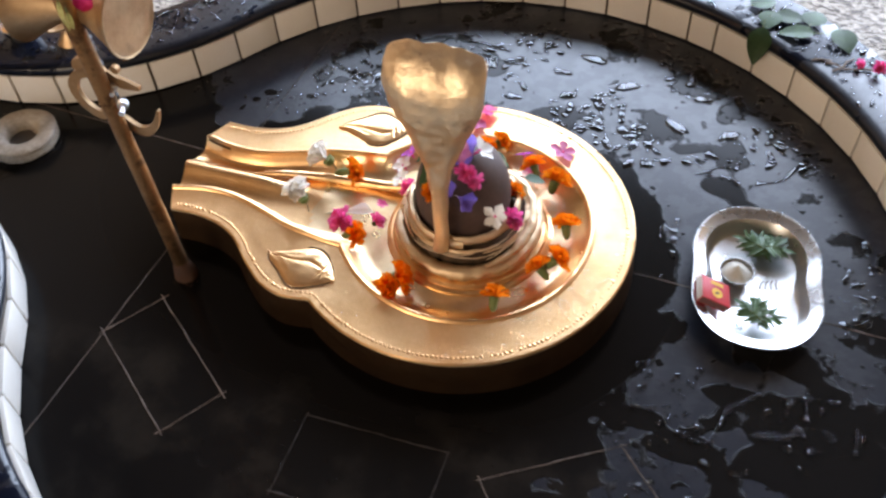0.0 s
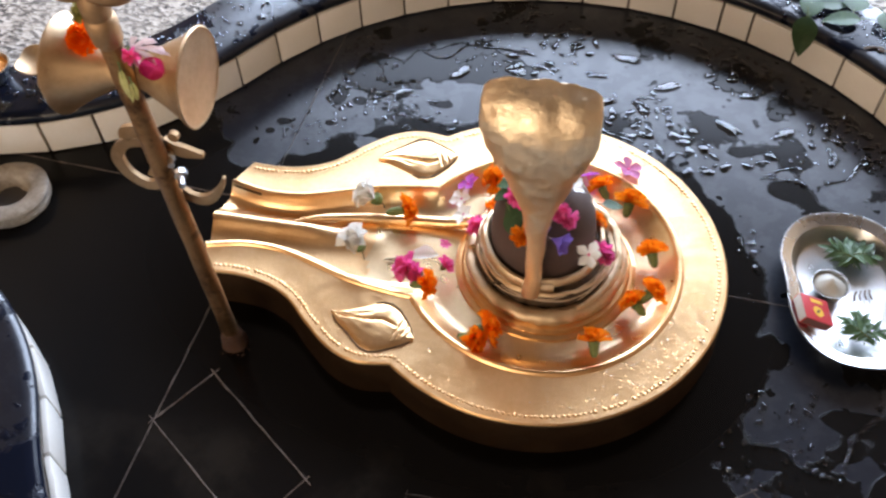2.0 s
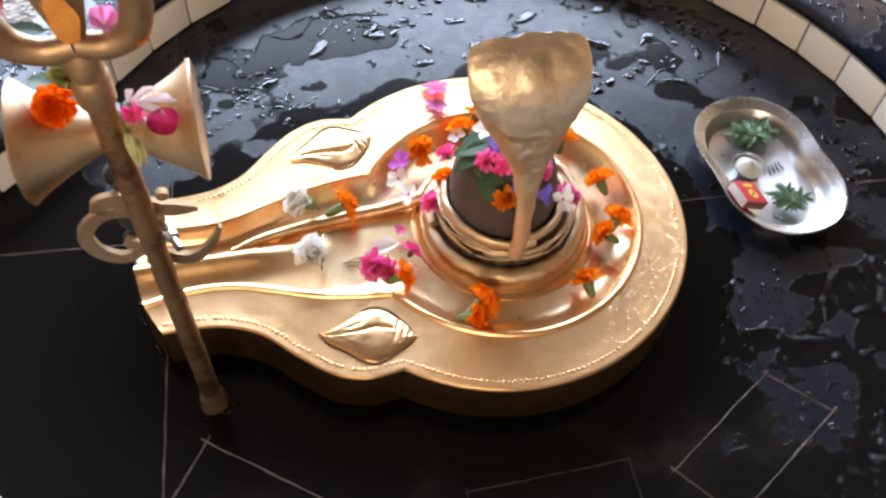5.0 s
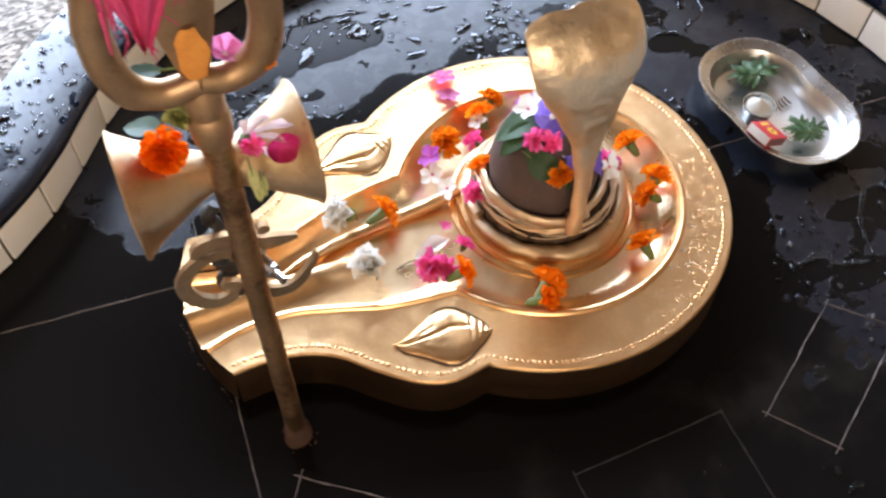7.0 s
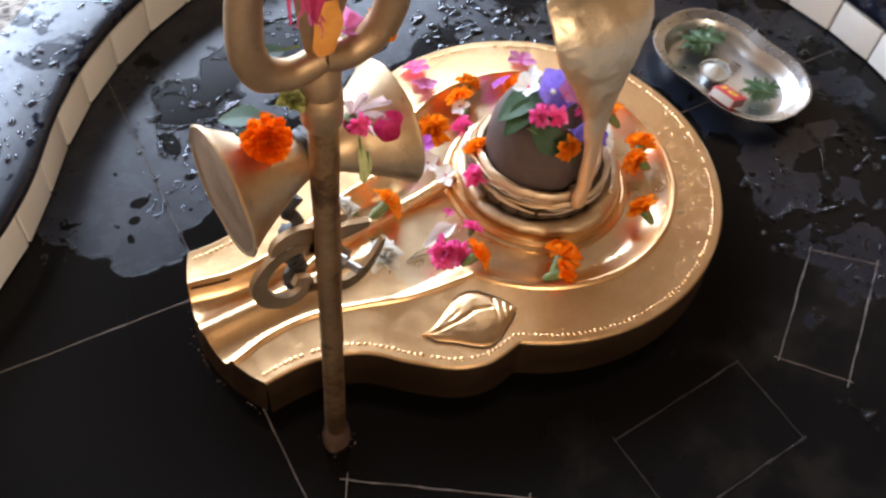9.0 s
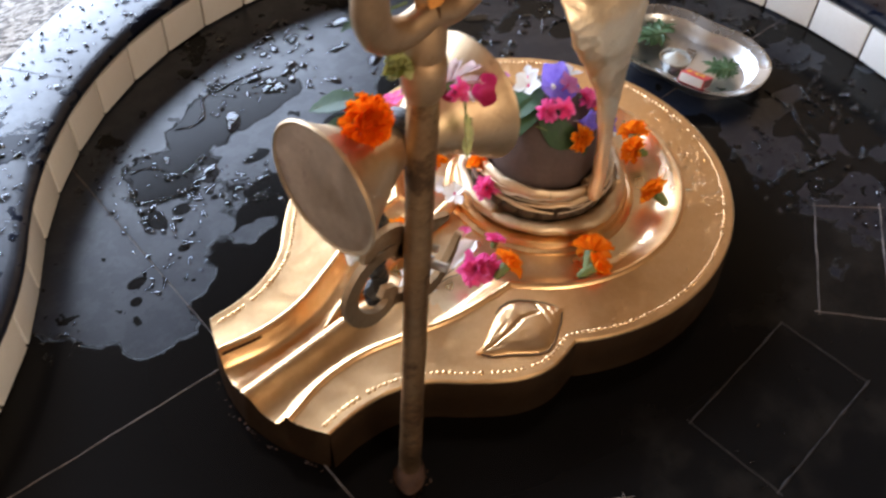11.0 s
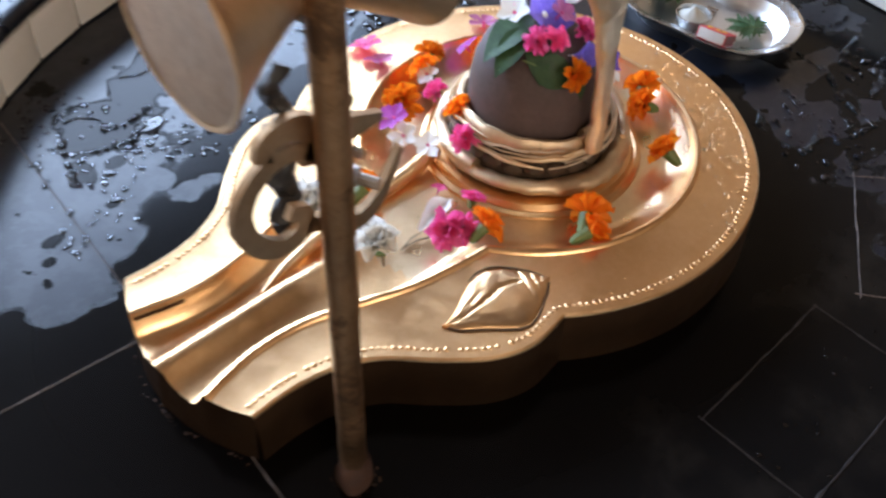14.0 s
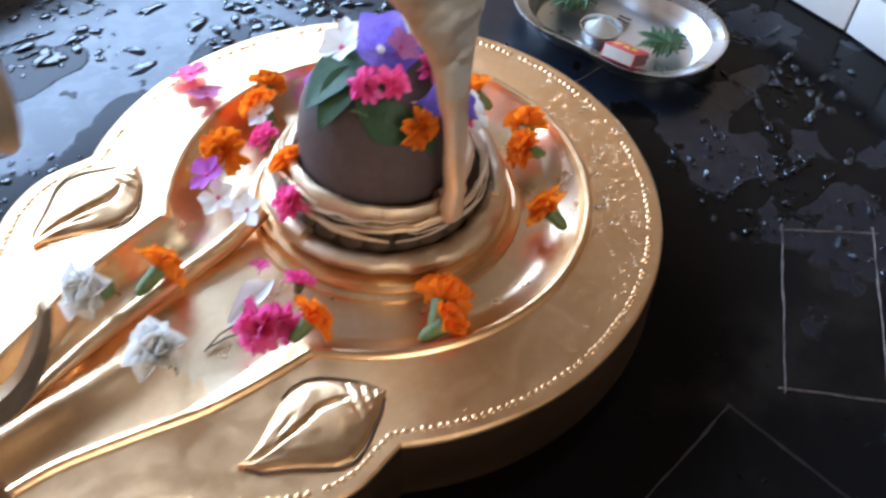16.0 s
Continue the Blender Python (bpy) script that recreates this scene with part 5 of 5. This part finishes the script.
def frond(parent, m, length, pairs, reach):
    """One feathery leaf: a bent stalk with paired narrow leaflets and one at its tip."""
    def at(u):
        return Vector((u * length, 0.004 * math.sin(u * 3), 0.010 * math.sin(u * 2.6)))
    stalk = tube([m @ at(i / 8) for i in range(9)], [0.0011, 0.0008, 0.0004], 5)
    rib_part = part("stalk", stalk, M_CALYX, parent, "pale green stalk")
    for i in range(pairs):
        u = 0.22 + 0.72 * i / (pairs - 1)
        size = reach * (0.65 + 0.45 * math.sin(math.pi * (0.15 + 0.75 * u))) * random.uniform(0.85, 1.1)
        for side in (-1, 1):
            yaw = side * (62 - 22 * u + random.uniform(-8, 8))
            b = leaf_bm(size, size * 0.27, 0.22, 0.25, m @ Matrix.Translation(at(u)) @ pose(0, 0, 0, random.uniform(-18, 18), random.uniform(-20, 12), yaw))
            part("leaflet", b, M_SPRIG, rib_part)
    part("leaflet", leaf_bm(reach, reach * 0.27, 0.22, 0.25, m @ Matrix.Translation(at(0.97)) @ pose(0, 0, 0, 0, random.uniform(-10, 10), 0)), M_SPRIG, rib_part)


def sprig(m, yaws, length, reach, label):
    ob = thing("leaf_sprig", m, label, "leaves", "sprigs in the tray")
    for k, yaw in enumerate(yaws):
        frond(ob, pose(-0.012 * math.cos(radians(yaw)), -0.012 * math.sin(radians(yaw)), 0.003 + 0.0035 * k, random.uniform(-8, 8), -4, yaw), length * random.uniform(0.85, 1.05), 6, reach)
    return ob


sprig(pose(0.440, 0.106, 0.004), (60, 120, 10, 165), 0.040, 0.024, "dark green feathery leaf sprig in the steel tray")
sprig(pose(0.446, -0.022, 0.004), (20, 95, 150), 0.036, 0.022, "fresh green feathery leaf sprig in the steel tray")
for i in range(4):
    tw = thing("incense_stub", pose(0.444 + 0.007 * i, 0.050 + 0.002 * i, 0.005, 0, 0, 75 + 8 * i), "short dark burnt stick lying in tray", "stick", "burnt stubs")
    part("stick", tube([(-0.008, 0, 0), (0, 0.002, 0.0008), (0.008, 0, 0)], [0.0014, 0.0012], 6), M_TWIG, tw)

# ---- things on the coping ----
for x, y, yaw, L, W in ((0.350, 0.600, 40, 0.052, 0.044), (0.388, 0.592, 262, 0.050, 0.040), (0.392, 0.578, 10, 0.056, 0.040), (0.452, 0.566, 75, 0.052, 0.042), (0.462, 0.548, 190, 0.062, 0.036), (0.500, 0.570, 290, 0.060, 0.044)):
    leaf(pose(x, y, 0.097, 0, -4, yaw), L, W, "rounded green leaf lying on the wet coping", "leaves on the coping")
leaf(pose(0.376, 0.540, 0.098, 0, 22, 266), 0.062, 0.040, "green leaf drooping over the rounded coping edge", "leaves on the coping", bend=0.40)
for x, y, yaw in ((0.478, 0.482, 10), (0.500, 0.474, 340), (0.520, 0.486, 60), (0.545, 0.474, 10), (0.512, 0.466, 20)):
    tw = thing("stalk_bit", pose(x, y, 0.092, 0, 0, yaw), "broken pale stalk lying on the wet coping", "stalk", "scraps on the coping")
    part("stick", tube([(-0.016, 0, 0), (0, 0.003, 0.0008), (0.016, 0, 0)], [0.0018, 0.0014], 6), M_TWIG, tw)
marigold(pose(0.568, 0.478, 0.098, 40, 0, 0), 0.014, "pink_flower", "wilted crimson flower scrap on the coping", M_PINK, cal=0.006, petals=(8, 7, 5))
marigold(pose(0.536, 0.482, 0.097, 60, 0, 50), 0.011, "pink_flower", "wilted crimson flower scrap on the coping", M_PINK, cal=0.006, petals=(8, 6))

lamp = thing("brass_oil_lamp", pose(-0.800, 0.195, 0.0895), "small brass footed oil lamp standing on coping", "oil lamp")
part("foot", lathe([(0.0, 0.0), (0.0235, 0.0), (0.0240, 0.002), (0.0175, 0.012), (0.0115, 0.022), (0.0080, 0.030), (0.0090, 0.034)], 28), M_DRUMWALL, lamp)
bm = bmesh.new()
dish_profile = ((0.0, 0.034), (0.012, 0.0345), (0.024, 0.039), (0.0335, 0.0475), (0.0350, 0.050), (0.0335, 0.0505), (0.022, 0.042), (0.010, 0.0385), (0.0, 0.038))
strip(bm, [[pose(0, 0, 0, 5, -5, 0) @ Vector((r * math.cos(a) * (1 + 0.05 * (r / 0.035) ** 2 * math.cos(5 * a)), r * math.sin(a) * (1 + 0.05 * (r / 0.035) ** 2 * math.cos(5 * a)), z + 0.0012 * (r / 0.035) ** 3 * math.cos(5 * a + 0.4))) for r, z in dish_profile] for a in (2 * math.pi * i / 60 for i in range(60))], close_u=True)
bmesh.ops.remove_doubles(bm, verts=bm.verts, dist=1e-6)
part("dish", bm, M_DRUMWALL, lamp, "five-lobed brass dish")
pot = thing("powder_cup", pose(-0.897, 0.186, 0.0895), "small steel cup of orange vermilion powder on coping", "cup")
part("cup_wall", lathe([(0.0, 0.0), (0.022, 0.0), (0.028, 0.010), (0.032, 0.026), (0.0335, 0.0275), (0.0315, 0.0275), (0.027, 0.012), (0.020, 0.003), (0.0, 0.003)], 36), M_STEEL, pot)
part("powder", lathe([(0.0295, 0.020), (0.020, 0.022), (0.008, 0.0245), (0.0, 0.025)], 24, None, (120, 0.002)), M_TILAK, pot, "orange vermilion powder")


# ---- water: drops on floor, coping and rim ----
def drops(name, spots, label, water=None, tall=0.6):
    bm = bmesh.new()
    for x, y, z, r in spots:
        sx, sy, yaw = r * random.uniform(0.7, 1.6), r * random.uniform(0.7, 1.1), random.uniform(0, math.pi)
        h = min(0.0036, r * tall)
        c, s = math.cos(yaw), math.sin(yaw)
        ph = random.uniform(0, 6)
        rows = []
        for k, hh in ((1.0, 0.0), (0.93, 0.45), (0.72, 0.85), (0.35, 1.0)):
            row = []
            for j in range(10):
                a = j * math.pi / 5
                w = 1 + 0.18 * math.sin(2 * a + ph) + 0.12 * math.sin(3 * a + ph * 2)
                px, py = math.cos(a) * sx * k * w, math.sin(a) * sy * k * w
                row.append(Vector((x + px * c - py * s, y + px * s + py * c, z + h * hh)))
            rows.append(row)
        v = strip(bm, rows, close_v=True)
        bm.faces.new(v[-1])
    ob = part(name, bm, water or M_WETSTONE, None, "", True, 60)
    return tagged(ob, label, "water drops", kind="stuff")


def streak(points, width):
    """A thin winding run of water."""
    pts = spline([(x, y, 0.0) for x, y in points], 40)
    bm = bmesh.new()
    rows = []
    for i, p in enumerate(pts):
        d = (pts[min(i + 1, 40)] - pts[max(i - 1, 0)]).normalized()
        s = Vector((-d.y, d.x, 0))
        w = width * (0.35 + 0.9 * abs(noise.noise(p * 45))) * (1 if 1 < i < 39 else 0.2)
        q = p + s * 0.010 * noise.noise(p * 28)
        rows.append([q + s * w * k + Vector((0, 0, 0.0017 * (1 - k * k))) for k in (-1, -0.8, -0.4, 0, 0.4, 0.8, 1)])
    strip(bm, rows)
    return tagged(part("water_streak", bm, M_WETSTONE), "thin winding run of water on black floor", "water", "water streaks")


def pool(name, x, y, rx, ry, yaw, seed):
    """A shallow standing puddle with a lobed outline and a rounded edge."""
    bm = bmesh.new()
    c, s = math.cos(radians(yaw)), math.sin(radians(yaw))
    rows = []
    for inset, hh in ((0.0, 0.0), (0.0006, 0.0008), (0.0016, 0.0014), (0.0032, 0.0017), (0.006, 0.0018)):
        row = []
        for j in range(40):
            a = 2 * math.pi * j / 40
            w = 1 + 0.40 * noise.noise(Vector((math.cos(a) * 1.3, math.sin(a) * 1.3, seed))) + 0.20 * noise.noise(Vector((math.cos(a) * 3.5, math.sin(a) * 3.5, seed + 5)))
            k = max(0.15, 1 - inset / (min(rx, ry) * w))
            px, py = math.cos(a) * rx * w * k, math.sin(a) * ry * w * k
            row.append(Vector((x + px * c - py * s, y + px * s + py * c, hh + 0.0001)))
        rows.append(row)
    rows.append([Vector((x + (p.x - x) * 0.7, y + (p.y - y) * 0.7, 0.0019)) for p in rows[-1]])
    v = strip(bm, rows, close_v=True)
    mid = bm.verts.new((x, y, 0.0019))
    for j in range(40):
        bm.faces.new((v[-1][j], v[-1][(j + 1) % 40], mid))
    return tagged(part(name, bm, M_WETSTONE, None, "", True, 70), "small shallow puddle of clear water on black floor", "puddle", "puddles")


for k, (x, y, rx, ry, yaw) in enumerate(((0.10, 0.50, 0.030, 0.010, -10), (0.17, 0.44, 0.022, 0.012, 20), (0.05, 0.45, 0.018, 0.008, 0), (0.27, 0.36, 0.024, 0.012, -30), (0.36, 0.36, 0.020, 0.009, 35), (0.30, 0.44, 0.014, 0.009, 10), (-0.27, 0.35, 0.022, 0.010, 40), (-0.02, 0.36, 0.016, 0.008, 10), (-0.180, 0.420, 0.022, 0.012, 55), (-0.089, 0.436, 0.018, 0.010, -20), (-0.043, 0.452, 0.010, 0.005, 0))):
    pool("puddle", x, y, rx, ry, yaw, k * 3.7)
streak([(-0.165, 0.490), (-0.112, 0.494), (-0.056, 0.488)], 0.007)
streak([(0.413, 0.253), (0.455, 0.278), (0.482, 0.325)], 0.006)
streak([(0.319, 0.253), (0.344, 0.276), (0.372, 0.289)], 0.006)
streak([(-0.254, 0.461), (-0.208, 0.455), (-0.175, 0.489), (-0.132, 0.518)], 0.005)
streak([(-0.115, 0.459), (-0.088, 0.452), (-0.088, 0.426)], 0.005)
streak([(-0.350, 0.423), (-0.331, 0.417), (-0.314, 0.397)], 0.004)
rng = random.Random(7)
spots, broad = [], []
while len(spots) + len(broad) < 1000:
    a, r = rng.uniform(0, 2 * math.pi), BASIN_R * math.sqrt(rng.random()) * 0.97
    x, y = r * math.cos(a), r * math.sin(a)
    if r < 0.30 or (x < -0.15 and abs(y) < 0.21) or (0.31 < x < 0.55 and -0.12 < y < 0.21):
        continue
    far = y > -0.05
    if noise.noise(Vector((x * 7, y * 7, 2.0))) < (0.0 if far else 0.02) or (x < 0.16 and y < 0):
        continue
    if far:
        size = rng.choice((0.0018, 0.0025, 0.003, 0.004, 0.005, 0.0065, 0.009))
        if size > 0.006 and x < -0.1:
            size = 0.003
        broad.append((x, y, 0.0, size))
    else:
        spots.append((x, y, 0.0, rng.choice((0.0012, 0.0016, 0.002, 0.0028, 0.0038, 0.005))))
drops("floor_drops", broad, "broad flat water drops on the far black floor", tall=0.30)
for k in range(70):
    spots.append((rng.uniform(-0.26, 0.16), -0.47 + 0.13 * rng.random() ** 1.5, 0.0, rng.choice((0.0008, 0.0011, 0.0015, 0.0020))))
# beads of water strung along the edges of the wet patches
for line in (((0.300, -0.205), (0.346, -0.189), (0.363, -0.202)), ((0.374, -0.153), (0.381, -0.118)), ((0.496, -0.144), (0.516, -0.124), (0.566, -0.122)), ((0.455, -0.200), (0.493, -0.193)), ((0.362, -0.222), (0.400, -0.229)), ((0.438, -0.262), (0.464, -0.254)), ((0.520, -0.202), (0.552, -0.195)), ((0.330, 0.258), (0.372, 0.262), (0.392, 0.244)), ((0.560, -0.080), (0.608, -0.083)), ((0.471, -0.071), (0.460, -0.135), (0.424, -0.173), (0.403, -0.237)), ((0.520, -0.116), (0.523, -0.157), (0.503, -0.193)), ((-0.366, 0.393), (-0.378, 0.361), (-0.392, 0.313), (-0.370, 0.304)), ((-0.325, 0.384), (-0.290, 0.372), (-0.250, 0.385)), ((-0.345, 0.352), (-0.300, 0.345), (-0.262, 0.356))):
    for a, b in zip(line, line[1:]):
        n = max(2, int(math.dist(a, b) / 0.0085))
        for i in range(n):
            u = (i + rng.random() * 0.7) / n
            spots.append((a[0] + (b[0] - a[0]) * u, a[1] + (b[1] - a[1]) * u + rng.uniform(-0.003, 0.003), 0.0, rng.uniform(0.0026, 0.0052)))
drops("floor_drops", spots, "scattered clear water drops on the black floor", tall=0.8)
spots = []
loops = [basin_loop(o) for o in (0.012, 0.025, 0.04, 0.055, 0.07, 0.085, 0.10)]
for k in range(2100):
    lp = rng.choice(loops)
    i = rng.randrange(len(lp))
    p = lp[i].lerp(lp[(i + 1) % len(lp)], rng.random())
    if p.y < -0.2:
        continue
    spots.append((p.x + rng.uniform(-0.01, 0.01), p.y + rng.uniform(-0.01, 0.01), 0.0896, rng.choice((0.0012, 0.0016, 0.002, 0.0025, 0.003, 0.0045))))
drops("coping_drops", spots, "scattered clear water drops on the granite coping")
spots = []
for k in range(300):
    a = math.radians(rng.gauss(-42, 28))
    r = rng.uniform(0.196, 0.250)
    spots.append((r * math.cos(a), r * math.sin(a), RIM_Z - 0.0006, rng.choice((0.0007, 0.0009, 0.0012, 0.0016, 0.0022, 0.003))))
drops("rim_drops", spots, "fine water drops on the brass rim", M_WATER, 0.33)


# crumbs of rust-brown crust along the foot of the spout and of the trident
bm = bmesh.new()
for k in range(60):
    if k < 38:
        y = rng.uniform(-0.104, 0.104)
        p = Vector((-0.444 - 0.030 * (1 - (y / 0.102) ** 2) - abs(rng.gauss(0, 0.004)), y, 0.0))
    else:
        a = rng.uniform(0, 2 * math.pi)
        p = TRI_FOOT + Vector((math.cos(a), math.sin(a), 0)) * rng.uniform(0.017, 0.023)
    r = rng.uniform(0.0005, 0.0014)
    rows = [[p + Vector((math.cos(a) * r * q * rng.uniform(0.7, 1.3), math.sin(a) * r * q, h * r)) for a in (j * math.pi / 3 for j in range(6))] for q, h in ((1, -0.1), (0.8, 0.5), (0.3, 0.8))]
    bm.faces.new(strip(bm, rows, close_v=True)[-1])
tagged(part("rust_crumbs", bm, M_RUST), "rust brown crumbs of crust on the wet floor", "crust", kind="stuff")


# ---- the cream tiles of the pool wall ----
def tile_mesh(w):
    return finish("tile", box(w - 0.0042, 0.0075, TILE_H - 0.002, 0.0016), M_TILE, True, 50)


loop = basin_loop(0.002)
lens = [0.0]
for a, b in zip(loop, loop[1:] + loop[:1]):
    lens.append(lens[-1] + (b - a).length)


def on_loop(s):
    s %= lens[-1]
    for i in range(len(loop)):
        if lens[i + 1] >= s:
            a, b = loop[i], loop[(i + 1) % len(loop)]
            return a.lerp(b, (s - lens[i]) / max(1e-9, lens[i + 1] - lens[i]))


cut0, cut1 = 0.647 * radians(64.8), 0.647 * radians(69.7)   # one narrow cut tile
def s_near(ang):
    """How far along the wall the point at this bearing lies."""
    i = min(range(len(loop)), key=lambda k: abs((math.degrees(math.atan2(loop[k].y, loop[k].x)) - ang + 180) % 360 - 180))
    return lens[i]


s_mid, s_fix, s_end = lens[-1] / 2, s_near(-137.3), lens[-1] + cut0 - 0.0850 * 9
edges = [cut1 + 0.0833 * i for i in range(60) if cut1 + 0.0833 * i < s_mid] + [s_fix + 0.0815 * i for i in range(-40, 60) if s_mid < s_fix + 0.0815 * i < s_end - 0.025] + [lens[-1] + cut0 - 0.0850 * i for i in range(9, -1, -1)]
kinds = {}
for s0, s1 in [(cut0, cut1)] + list(zip(edges, edges[1:])):
    a, b = on_loop(s0), on_loop(s1)
    d = b - a
    wide = round(d.length, 3)
    if wide < 0.02:
        continue
    kinds.setdefault(wide, None)
    kinds[wide] = kinds[wide] or tile_mesh(wide)
    ob = new("tile", kinds[wide])
    ob.parent = pool_wall
    out_n = Vector((d.y, -d.x, 0)).normalized()
    c = (a + b) / 2 - out_n * 0.0005
    ob.matrix_world = Matrix.Translation((c.x, c.y, TILE_H / 2 + 0.002)) @ pose(0, 0, 0, random.uniform(-0.6, 0.6), random.uniform(-0.3, 0.3), math.degrees(math.atan2(d.y, d.x)))
